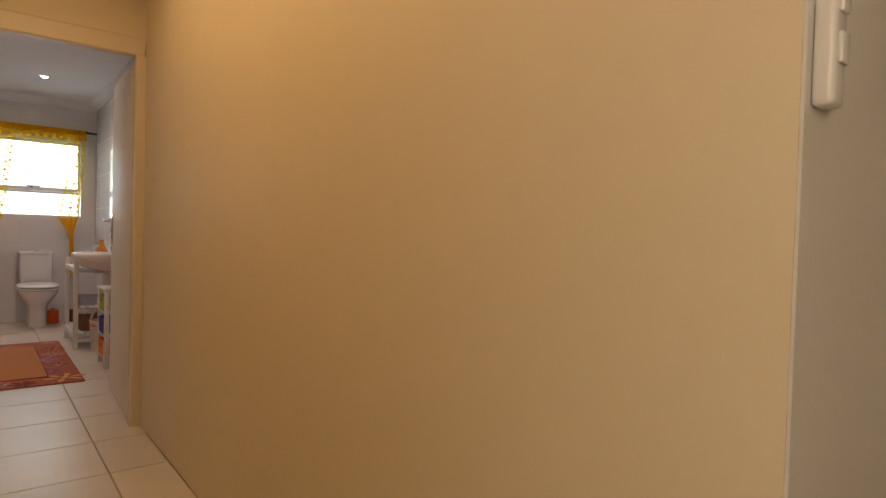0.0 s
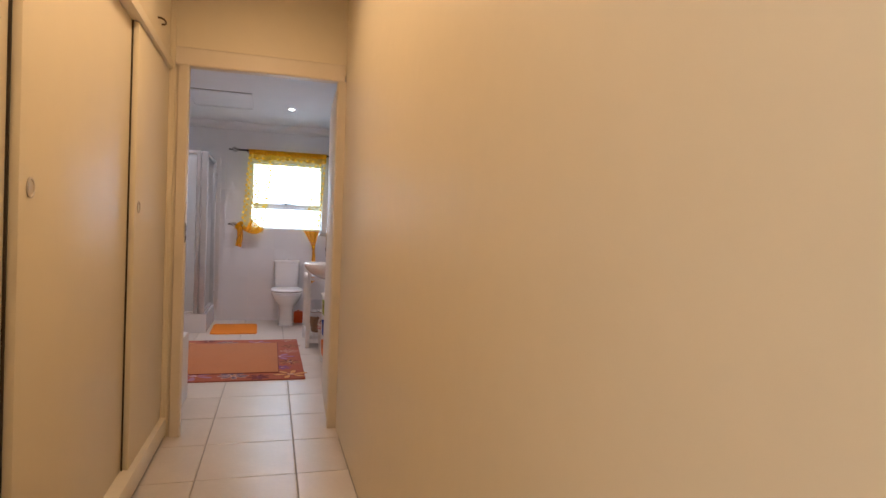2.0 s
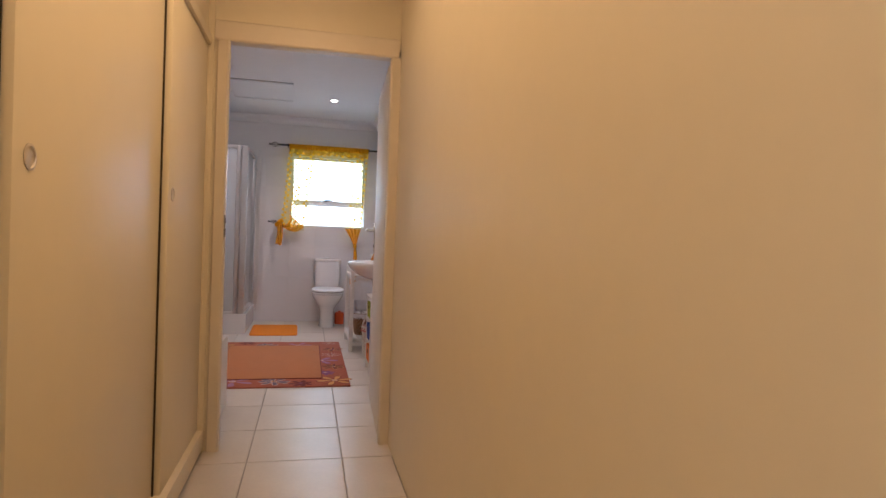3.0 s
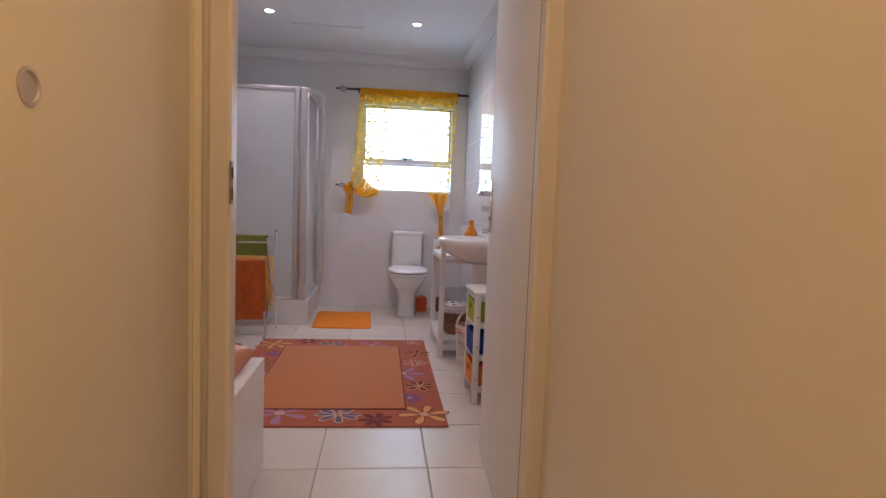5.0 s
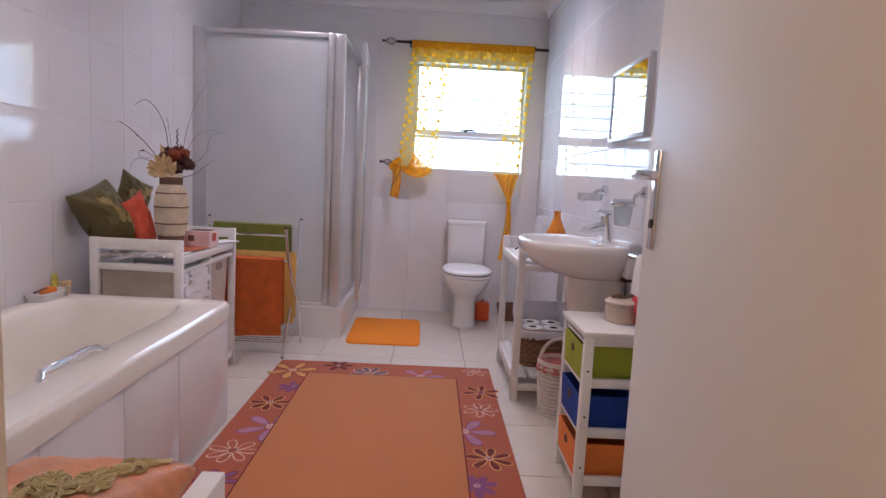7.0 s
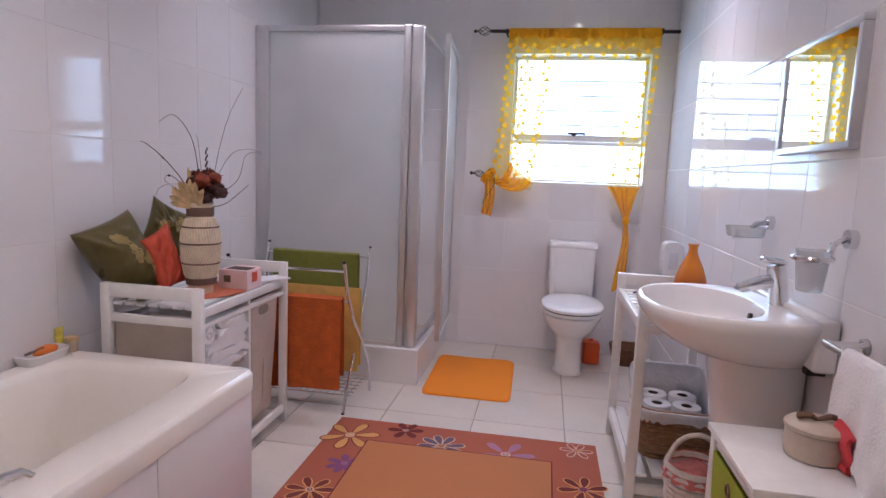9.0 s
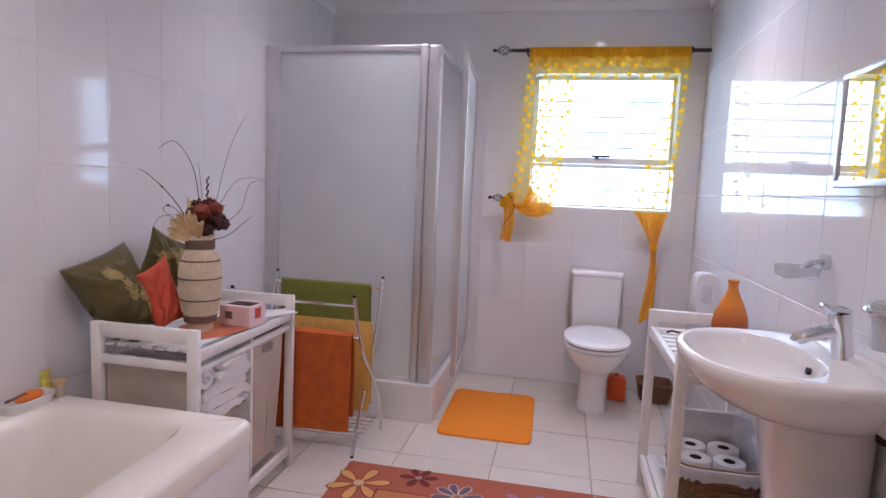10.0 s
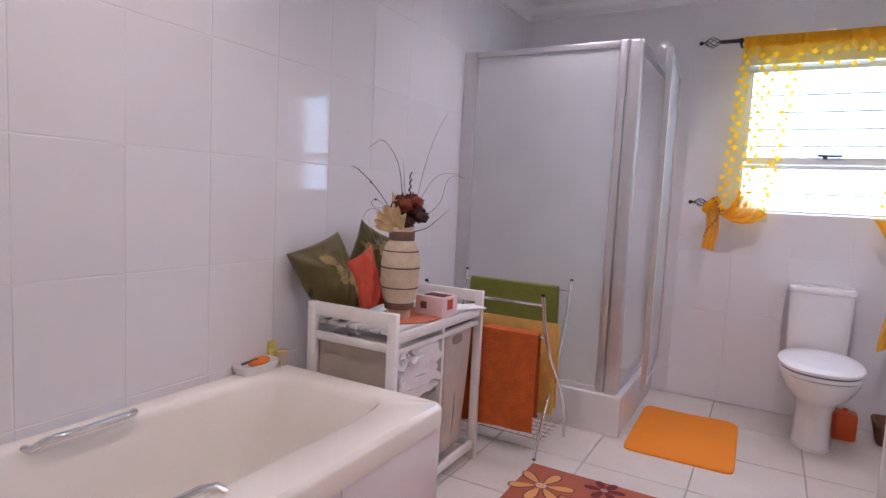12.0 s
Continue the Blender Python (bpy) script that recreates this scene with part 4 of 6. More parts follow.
def flower(x, y, r, n, petal, edge, heart, turn=0.0, fat=0.19, z=0.0102):
    bm = bmesh.new()
    for k in range(n):
        a = turn + 2 * math.pi * k / n + 0.12 * math.sin(k * 5 + x * 9)
        for grow, zz, mi in ((0.0055, z, 0), (0.0, z + 0.0008, 1)):
            ring = []
            for j in range(14):
                t = 2 * math.pi * j / 14
                u = 0.58 * r + (0.40 * r + grow) * math.cos(t)
                v = (fat * r * (0.78 + 0.34 * math.cos(t)) + grow) * math.sin(t)
                ring.append(bm.verts.new((x + u * math.cos(a) - v * math.sin(a), y + u * math.sin(a) + v * math.cos(a), zz + 0.0002 * k)))
            bm.faces.new(ring).material_index = mi
    for rr, zz, mi in ((0.17 * r, z + 0.0026, 2), (0.11 * r, z + 0.0030, 1), (0.05 * r, z + 0.0034, 2)):
        bm.faces.new([bm.verts.new((x + rr * math.cos(2 * math.pi * j / 14), y + rr * math.sin(2 * math.pi * j / 14), zz)) for j in range(14)]).material_index = mi
    part("flower", bm, [edge, petal, heart], rug, smooth=0)


for x, y, r, n, p_, e_, h_, t_ in (
    (0.915, 4.545, 0.135, 6, GOLD_WOOL, MAROON, PALE, 0.2), (0.675, 4.48, 0.085, 7, MAROON, MAROON, PURPLE, 0.5), (0.489, 4.545, 0.110, 8, SLATE, PALE, GOLD_WOOL, 0.1),
    (0.205, 4.56, 0.150, 6, LILAC, RUG, PALE, 0.5), (-0.09, 4.50, 0.09, 7, MAROON, PALE, PALE, 0.0),
    (0.855, 4.79, 0.075, 7, PURPLE, PURPLE, PALE, 0.2), (0.918, 5.00, 0.095, 7, MAROON, GOLD_WOOL, PALE, 0.4), (0.83, 5.24, 0.140, 6, LILAC, PURPLE, PALE, 0.9),
    (0.922, 5.49, 0.085, 7, RUG, PALE, MAROON, 0.0), (0.945, 5.72, 0.100, 6, MAROON, GOLD_WOOL, PURPLE, 0.3), (0.933, 6.045, 0.070, 6, RUG, PALE, GOLD_WOOL, 0.0),
    (0.631, 5.93, 0.130, 6, LILAC, RUG, PALE, 0.2), (0.348, 5.94, 0.105, 8, SLATE, PALE, GOLD_WOOL, 0.3), (0.161, 6.05, 0.080, 6, MAROON, MAROON, PALE, 0.1), (-0.07, 5.94, 0.135, 6, GOLD_WOOL, MAROON, PALE, 0.35),
    (-0.008, 5.69, 0.075, 7, PURPLE, PURPLE, LILAC, 0.1), (-0.065, 5.47, 0.095, 7, MAROON, GOLD_WOOL, PALE, 0.3), (0.015, 5.21, 0.140, 6, LILAC, PURPLE, PALE, 0.4),
    (-0.071, 4.98, 0.095, 7, RUG, PALE, MAROON, 0.1), (-0.05, 4.76, 0.080, 6, PURPLE, MAROON, PALE, 0.0)):
    flower(x, y, r, n, p_, e_, h_, t_)

bmat = bmesh.new()
rings = []
for z, k in ((0.0, 0.0), (0.008, 0.0), (0.013, -0.006), (0.014, -0.014)):
    ring = []
    for x, y, _ in superring(0.36, 6.885, 0, 0.245 + k, 0.345 + k, 14, 72):
        if y > 7.15:
            y += 0.045 * math.exp(-((x - 0.27) / 0.045) ** 2) + 0.012 * math.sin(x * 16)
        ring.append((x + 0.02 * (6.885 - y), y, z))
    rings.append(ring)
solid("bath_mat", loft(rings, bm=bmat), MAT, "plain orange bath mat with rounded corners in front of the shower", "bath mat")

# ---- curtain ----
YC = 7.485
crod = thing("curtain_rod", 0.85, YC, 2.13, "black iron curtain rod with a wire cage finial", "curtain rod")
part("pole", rod([(0.315, YC, 2.13), (1.49, YC, 2.125)], 0.011, 12), IRON, crod)


def cage(c, along, length, r, parent):
    c, along = Vector(c), Vector(along).normalized()
    s = along.orthogonal().normalized()
    w = along.cross(s)
    bm = bmesh.new()
    for k in range(6):
        pts = []
        for j in range(11):
            t = j / 10
            a = 2 * math.pi * k / 6 + t * 2.4
            rr = 0.003 + r * math.sin(math.pi * t)
            pts.append(c + along * (length * t) + (s * math.cos(a) + w * math.sin(a)) * rr)
        tube(bm, pts, 0.0022, 5)
    part("cage_finial", bm, IRON, parent)
    part("tip", blob(bmesh.new(), c + along * (length + 0.018), 0.012, 0.012, 0.012), IRON, parent)
    part("neck", rod([c + along * (length - 0.002), c + along * (length + 0.02)], 0.005), IRON, parent)


cage((0.315, YC, 2.13), (-1, 0, 0.004), 0.085, 0.026, crod)
for x in (0.42, 1.385):
    part("bracket", tube(bmesh.new(), [(x, YW - 0.001, 2.12), (x, YW - 0.02, 2.12), (x, YC, 2.115), (x, YC - 0.004, 2.135)], 0.008), IRON, crod)
    part("collar", turned(lathe(0, 0, [(0.015, -0.008), (0.018, 0.0), (0.015, 0.008)], 14), Matrix.Translation((x, YC, 2.129)) @ Matrix.Rotation(radians(90), 4, "Y")), IRON, crod)
hb = thing("tieback_holder", 0.30, 7.5, 1.21, "black iron tieback holder with a wire cage end", "holder")
part("stem", rod([(0.345, YW - 0.001, 1.205), (0.345, YC, 1.205), (0.315, YC, 1.208)], 0.007), IRON, hb)
cage((0.315, YC, 1.208), (-1, 0, 0.02), 0.07, 0.020, hb)

curtain = thing("curtain", 0.9, YC, 2.13, "sheer yellow organza curtain with stars, tied back on one side", "curtain")
part("header", sheet(lambda u, v: (0.435 + 0.945 * u, YC + 0.017 * math.cos(2 * math.pi * v) + 0.0035 * math.sin(u * 150 + 3 * math.sin(u * 23)), 2.113 + 0.036 * math.sin(2 * math.pi * v)), 110, 12), CURTAIN_THICK, curtain, "gathered yellow header")
part("valance", sheet(lambda u, v: (0.435 + 0.945 * u, YC - 0.012 + (0.004 + 0.010 * v) * math.sin(u * 58 + 2 * math.sin(u * 11)), 2.09 - v * (0.060 + 0.008 * math.sin(u * 58 + 2 * math.sin(u * 11)) + 0.008 * math.sin(u * 9))), 130, 8), CURTAIN_MID, curtain)


def mix(a, b, t):
    return a + (b - a) * t


def left_panel(u, v):
    z = mix(2.09, 1.15 - 0.04 * u, v)
    x0, x1 = mix(0.435, 0.365, v ** 1.3), mix(0.745, 0.63, v ** 1.2)
    return (mix(x0, x1, u), YC - 0.014 + 0.016 * math.sin(u * 20 + v * 1.5) * (0.5 + 0.5 * v), z)


def right_panel(u, v):
    z = mix(2.09, 1.155, v)
    x0, x1 = mix(1.235, 1.115, v ** 1.6), mix(1.378, 1.318, v ** 1.6)
    return (mix(x0, x1, u), YC - 0.014 + 0.014 * math.sin(u * 17 + v) * (0.5 + 0.5 * v), z)


part("veil", sheet(lambda u, v: (0.60 + 0.72 * u, YC - 0.010 + 0.008 * math.sin(u * 46 + v), 2.06 - v * (0.115 + 0.012 * math.sin(u * 30))), 90, 8), CURTAIN, curtain)
part("left_panel", sheet(left_panel, 60, 24), CURTAIN, curtain)
part("right_panel", sheet(right_panel, 40, 24), CURTAIN, curtain)


def swag(u, v):
    a = Vector((0.635, YC, 1.16)), Vector((0.53, YC - 0.02, 1.02)), Vector((0.335, YC - 0.03, 1.185))
    p = a[0].lerp(a[1], v).lerp(a[1].lerp(a[2], v), v)
    w = mix(0.30, 0.045, v) * (1 - 0.1 * u)
    q = Vector((-0.75, 0, 0.62)) if v < 0.9 else Vector((-0.3, 0, 0.9))
    return p + q.normalized() * w * u * (0.75 if v < 0.5 else 0.9) + Vector((0, 0.012 * math.sin(u * 22 + v * 3), 0))


part("swag", sheet(swag, 36, 20), CURTAIN_THICK, curtain, "gathered swag")
bm = bmesh.new()
for k in range(7):
    a = 2 * math.pi * k / 7
    tube(bm, [(0.36 + 0.03 * math.cos(a), YC - 0.03 + 0.012 * math.sin(a), 1.205 + 0.036 * math.sin(a + 0.6)), (0.335, YC - 0.045, 1.20), (0.32 + 0.02 * math.cos(a), YC - 0.03, 1.17 + 0.02 * math.sin(a))], [0.016, 0.02, 0.012], 7)
part("knot", bm, CURTAIN_THICK, curtain)
part("tail", sheet(lambda u, v: (mix(0.315, 0.385, u) + 0.01 * math.sin(v * 4), YC - 0.03 + 0.012 * math.sin(u * 16 + v), mix(1.18, 0.945 - 0.02 * u, v)), 20, 12), CURTAIN_THICK, curtain)
bm = bmesh.new()
for k in range(13):
    t = k / 12
    blob(bm, (0.355 + 0.035 * math.sin(t * 4.5), YC - 0.055, 1.235 - 0.22 * t), 0.005, 0.005, 0.007, sub=1)
part("bead_string", bm, IRON, curtain, "dark bead string")
part("gather", sheet(lambda u, v: (mix(mix(1.115, 1.318, u), mix(1.236, 1.266, u), min(1, v * 1.02) ** 0.8), YC - 0.016 + (0.014 - 0.006 * v) * math.sin(u * 24 + v), mix(1.157, 0.945, v)), 40, 14), CURTAIN_THICK, curtain)
part("knot", lathe(1.251, YC - 0.016, [(0.012, 0.97), (0.022, 0.955), (0.024, 0.935), (0.014, 0.915)], 16), CURTAIN_THICK, curtain)
part("tail", sheet(lambda u, v: (mix(1.236, 1.268, u) + (u - 0.5) * 0.05 * v + 0.008 * math.sin(v * 5) - 0.008 * v, YC - 0.016 + 0.010 * math.sin(u * 14 + 2 * v), mix(0.93, 0.465 + 0.05 * u, v)), 22, 18), CURTAIN_THICK, curtain)

bm = bmesh.new()
ring = [bm.verts.new(((0.023 if k % 2 == 0 else 0.0115) * math.sin(math.pi * k / 5), 0, (0.023 if k % 2 == 0 else 0.0115) * math.cos(math.pi * k / 5))) for k in range(10)]
bm.faces.new(ring)
star_mesh = mesh_of("star", bm, STAR, 0)


def star(x, y, z, s=1.0):
    ob = new("star", star_mesh)
    ob.parent = curtain
    ob.matrix_parent_inverse = world_of(curtain).inverted()
    ob.matrix_basis = Matrix.Translation((x, y - 0.004, z)) @ Matrix.Rotation(random.uniform(-0.5, 0.5), 4, "Y") @ Matrix.Rotation(random.uniform(-0.6, 0.6), 4, "Z") @ Matrix.Scale(s, 4)


for i, u in enumerate((0.02, 0.12, 0.34, 0.44, 0.54, 0.82, 0.92)):
    for j in range(13):
        v = 0.055 + 0.072 * j + (0.036 if i % 2 else 0.0)
        if v < 0.99:
            star(*left_panel(min(1, max(0, u + random.uniform(-0.02, 0.02))), v), random.uniform(0.8, 1.05))
for i, u in enumerate((0.10, 0.52, 0.88)):
    for j in range(13):
        v = 0.055 + 0.072 * j + (0.036 if i % 2 else 0.0)
        if v < 0.99 and not (i == 0 and v < 0.5):
            star(*right_panel(u, v), random.uniform(0.8, 1.05))
for k in range(14):
    star(0.78 + 0.036 * k, YC - 0.024, 2.038 - (0.065 if k % 2 else 0.0) + 0.010 * math.sin(k * 2.1), 0.9)


# ---- white trolley with the dried flowers ----
def frame_end(y0, y1, x0, x1, top, parent, low):
    """One end of a slatted wooden unit: two legs and two rails."""
    part("leg", rbox(x0, x0 + 0.036, y0, y1, 0, top, 0.003), WHITE_WOOD, parent)
    part("leg", rbox(x1 - 0.036, x1, y0, y1, 0, top, 0.003), WHITE_WOOD, parent)
    part("rail", rbox(x0 + 0.036, x1 - 0.036, y0 + 0.002, y1 - 0.002, top - 0.05, top - 0.001, 0.003), WHITE_WOOD, parent)
    part("rail", rbox(x0 + 0.036, x1 - 0.036, y0 + 0.004, y1 - 0.004, low - 0.03, low, 0.003), WHITE_WOOD, parent)
    part("rail", rbox(x0 + 0.036, x1 - 0.036, y0 + 0.004, y1 - 0.004, 0.05, 0.085, 0.003), WHITE_WOOD, parent)


cart = thing("laundry_trolley", -0.6, 5.7, 0, "white slatted wooden laundry trolley with canvas bags", "trolley")
QX0, QX1, QY0, QY1, QT, QS = -0.815, -0.420, 5.345, 6.045, 0.765, 0.685
frame_end(QY0, QY0 + 0.026, QX0, QX1, QT, cart, 0.655)
frame_end(QY1 - 0.026, QY1, QX0, QX1, QT, cart, 0.655)
for x in (QX0 + 0.006, QX1 - 0.026):
    part("side_rail", rbox(x, x + 0.02, QY0 + 0.026, QY1 - 0.026, 0.655, 0.69, 0.003), WHITE_WOOD, cart)
    part("lower_rail", rbox(x, x + 0.02, QY0 + 0.026, QY1 - 0.026, 0.05, 0.085, 0.003), WHITE_WOOD, cart)
    part("bag_rail", rbox(x, x + 0.016, QY0 + 0.026, QY1 - 0.026, 0.615, 0.632, 0.002), WHITE_WOOD, cart)
for k in range(7):
    x = QX0 + 0.036 + k * 0.047
    part("slat", rbox(x, x + 0.036, QY0 + 0.02, QY1 - 0.02, QS - 0.002, QS + 0.010, 0.002), WHITE_WOOD, cart)
part("divider", rbox(QX0 + 0.01, QX1 - 0.012, 5.70, 5.718, 0.10, 0.655, 0.003), WHITE_WOOD, cart)
part("bag", sheet(lambda u, v: (mix(QX0 + 0.04, QX1 - 0.04, u), QY0 + 0.03 + 0.012 * math.sin(math.pi * u) * math.sin(math.pi * v) + 0.003 * math.sin(u * 13), mix(0.14, 0.622, v)), 20, 14, 0.004), BAG, cart, "beige canvas bag side")
part("bag_shelf", rbox(QX0 + 0.03, QX1 - 0.03, QY0 + 0.03, 5.70, 0.40, 0.412, 0.003), BAG, cart)


def bag_wall(u, v):
    a = 2 * math.pi * u
    c, s = math.cos(a), math.sin(a)
    k = 0.86 + 0.14 * v
    x = (QX0 + QX1) / 2 + 0.178 * k * math.copysign(abs(c) ** 0.25, c)
    y = 5.87 + 0.138 * k * math.copysign(abs(s) ** 0.25, s) + 0.004 * math.sin(v * 7 + u * 40)
    return (x, y, mix(0.10, 0.64, v))


part("bag", sheet(bag_wall, 64, 12), BAG, cart, "tall beige canvas bag")
# the handle hole is a dark oval, with the bag's inner shade as its colour
hm = part("bag_handle_hole", turned(loft([superring(0, 0, z, 0.042, 0.020, 3, 24) for z in (0, 0.0015)]), Matrix.Translation((QX1 - 0.018, 5.84, 0.585)) @ Matrix.Rotation(radians(90), 4, "Y") @ Matrix.Rotation(radians(90), 4, "Z")), mat("bag_hole_shade", (0.30, 0.25, 0.21), 0.9), cart, smooth=0)


def towel_roll(name, y, z, x0, x1, r, label, flatten=1.0):
    bm = bmesh.new()
    rings = []
    for x in (x0, x0 + 0.01, x1 - 0.01, x1):
        rr = r * (0.96 if x in (x0, x1) else 1)
        rings.append([(x, y + rr * math.cos(2 * math.pi * k / 24) * (1 + 0.04 * math.sin(k)), z + flatten * rr * math.sin(2 * math.pi * k / 24) * (1 + 0.05 * math.cos(k * 2.0))) for k in range(24)])
    loft(rings, bm=bm)
    t = thing(name, (x0 + x1) / 2, y, z - r, label, "towel", "towels in the trolley")
    part("cloth", bm, TOWEL_WHITE, t)
    pts = [(x1 + 0.001, y + (r * 0.86 - 0.0021 * j * r / 0.045) * math.cos(j * 0.5), z + flatten * (r * 0.86 - 0.0021 * j * r / 0.045) * math.sin(j * 0.5)) for j in range(38)]
    part("spiral_edge", tube(bmesh.new(), pts, 0.0022, 5), LINING, t)


towel_roll("rolled_towel", 5.418, 0.588, -0.72, -0.432, 0.040, "small rolled white towel in the trolley")
for k, (y0, y1, z, h) in enumerate(((5.40, 5.68, 0.413, 0.042), (5.41, 5.69, 0.456, 0.040), (5.39, 5.66, 0.497, 0.045), (5.47, 5.69, 0.543, 0.040), (5.49, 5.68, 0.584, 0.028))):
    bm = bmesh.new()
    rings = []
    for x in (-0.75, -0.70, -0.60, -0.50, -0.455, -0.435 + 0.006 * (k % 2)):
        rings.append([(x + 0.012 * math.sin(2 * math.pi * j / 28 * 2 + k) * (1 if x > -0.5 else 0), (y0 + y1) / 2 + (y1 - y0) / 2 * math.copysign(abs(math.cos(2 * math.pi * j / 28)) ** 0.5, math.cos(2 * math.pi * j / 28)), z + h / 2 + (h / 2) * math.copysign(abs(math.sin(2 * math.pi * j / 28)) ** 0.7, math.sin(2 * math.pi * j / 28)) + 0.013 * math.sin(j * 0.9 + k * 2 + x * 12) * math.sin(j * 0.37 + k)) for j in range(28)])
    solid("folded_towel", loft(rings, bm=bm), TOWEL_WHITE, "folded white towel stacked in the trolley", "towel", "towels in the trolley", smooth=60)

PZ = QS + 0.010
solid("round_placemat", lathe(-0.555, 5.66, [(0.165, PZ), (0.168, PZ + 0.002), (0.165, PZ + 0.005), (0.01, PZ + 0.005)], 40, 0.72, 1.12), PLACEMAT, "rust-red woven oval placemat on the trolley", "placemat")
PZ += 0.005

vase = thing("rope_vase", -0.567, 5.61, PZ, "tall cream and brown ribbed clay vase holding dried flowers", "vase")
VX, VY = -0.572, 5.590
bodyp = [(0.042, PZ), (0.045, PZ + 0.004), (0.044, PZ + 0.024), (0.050, PZ + 0.03), (0.054, PZ + 0.034), (0.057, PZ + 0.064), (0.060, PZ + 0.072), (0.067, PZ + 0.11), (0.072, PZ + 0.16), (0.0725, PZ + 0.20), (0.070, PZ + 0.235), (0.064, PZ + 0.262), (0.054, PZ + 0.285), (0.048, PZ + 0.296), (0.049, PZ + 0.335), (0.051, PZ + 0.345), (0.048, PZ + 0.350), (0.042, PZ + 0.345), (0.040, PZ + 0.25)]
part("body", lathe(VX, VY, bodyp, 40), VASE_CREAM, vase)
for z0, z1, r0, r1 in ((0.033, 0.062, 0.0555, 0.0585), (0.297, 0.334, 0.0498, 0.0505)):
    part("band", lathe(VX, VY, [(r0 - 0.004, PZ + z0), (r0, PZ + z0 + 0.002), (r1, PZ + z1 - 0.002), (r1 - 0.004, PZ + z1)], 40), VASE_BROWN, vase, "brown band")


def vase_r(z):
    for (r0, z0), (r1, z1) in zip(bodyp, bodyp[1:]):
        if z0 <= z <= z1:
            return mix(r0, r1, (z - z0) / max(1e-6, z1 - z0))
    return 0.06


for z in (0.118, 0.195, 0.258):
    r = vase_r(PZ + z)
    part("cord", tube(bmesh.new(), [(VX + (r + 0.001) * math.cos(q), VY + (r + 0.001) * math.sin(q), PZ + z) for q in (2 * math.pi * k / 36 for k in range(37))], 0.0028, 6), VASE_BROWN, vase, "brown cord ring")
bm = bmesh.new()
for za, zb, twist in ((0.072, 0.114, 0.25), (0.122, 0.190, 0.4), (0.200, 0.254, -0.1), (0.262, 0.290, 0.05)):
    for k in range(44):
        pts = []
        for j in range(5):
            z = PZ + mix(za, zb, j / 4)
            a = 2 * math.pi * k / 44 + twist * j / 4
            r = vase_r(z) + 0.0008
            pts.append((VX + r * math.cos(a), VY + r * math.sin(a), z))
        tube(bm, pts, 0.0024, 4, caps=False)
tagged(part("ribs", bm, VASE_CREAM, vase), kind="stuff")

bouquet = thing("dried_flowers", VX, VY, PZ + 0.33, "dried dark red flowers, straw petals and curled twigs in the vase", "dried flowers")
FZ = PZ + 0.35
for dx, dy, dz, r, m_ in ((-0.02, 0.0, 0.075, 0.036, FLOWER_DARK), (0.02, -0.015, 0.085, 0.034, FLOWER_RED), (0.055, 0.01, 0.095, 0.028, FLOWER_RED), (0.05, 0.02, 0.055, 0.036, FLOWER_DARK), (0.02, 0.02, 0.045, 0.034, FLOWER_DARK), (0.075, 0.015, 0.04, 0.026, FLOWER_DARK), (-0.03, 0.03, 0.095, 0.03, FLOWER_DARK), (0.04, -0.02, 0.02, 0.024, FLOWER_DARK), (0.01, 0.04, 0.10, 0.026, FLOWER_RED)):
    bm = bmesh.new()
    blob(bm, (VX + dx, VY + dy, FZ + dz), r, r, r * 0.85, 0.5, sub=2)
    for k in range(16):
        a, b = random.uniform(0, 6.28), random.uniform(-0.6, 1.4)
        d = Vector((math.cos(a) * math.cos(b), math.sin(a) * math.cos(b), math.sin(b)))
        c = Vector((VX + dx, VY + dy, FZ + dz)) + d * r * 0.85
        s = d.orthogonal().normalized() * r * 0.3
        w = d.cross(s)
        bm.faces.new([bm.verts.new(q) for q in (c - s, c + w * 0.7, c + s, c + d * r * 0.45)])
    part("flower_head", bm, m_, bouquet)
for k in range(17):
    t = k / 16
    a = radians(mix(52, 168, t))
    base = Vector((VX + 0.008, VY - 0.04, FZ - 0.018))
    lean = Vector((0, -0.25 - 0.25 * math.sin(k * 2.4), 0))
    d = (Vector((math.cos(a), 0, math.sin(a))) + lean).normalized()
    ln = mix(0.065, 0.112, min(1, 2.2 * t)) - 0.02 * max(0, t - 0.75) * 4
    s = d.cross(Vector((0, 1, 0))).normalized()
    bm = bmesh.new()
    pts = [(base + d * ln * q + Vector((0, -0.018 * q * (1 - q), 0)), w_) for q, w_ in ((0, 0.004), (0.35, 0.010), (0.7, 0.0125), (0.9, 0.008), (1.0, 0.0015))]
    vs = [(bm.verts.new(p - s * w_), bm.verts.new(p + Vector((0, 0.004, 0))), bm.verts.new(p + s * w_)) for p, w_ in pts]
    for a_, b_ in zip(vs, vs[1:]):
        bm.faces.new((a_[0], a_[1], b_[1], b_[0]))
        bm.faces.new((a_[1], a_[2], b_[2], b_[1]))
    part("straw_petal", bm, STRAW, bouquet)
bm = bmesh.new()
bm.faces.new([bm.verts.new((VX + x, VY - 0.012, FZ + z)) for x, z in ((-0.045, 0.06), (-0.02, 0.055), (-0.018, 0.10), (-0.045, 0.135))])
part("straw_leaf", bm, STRAW, bouquet)


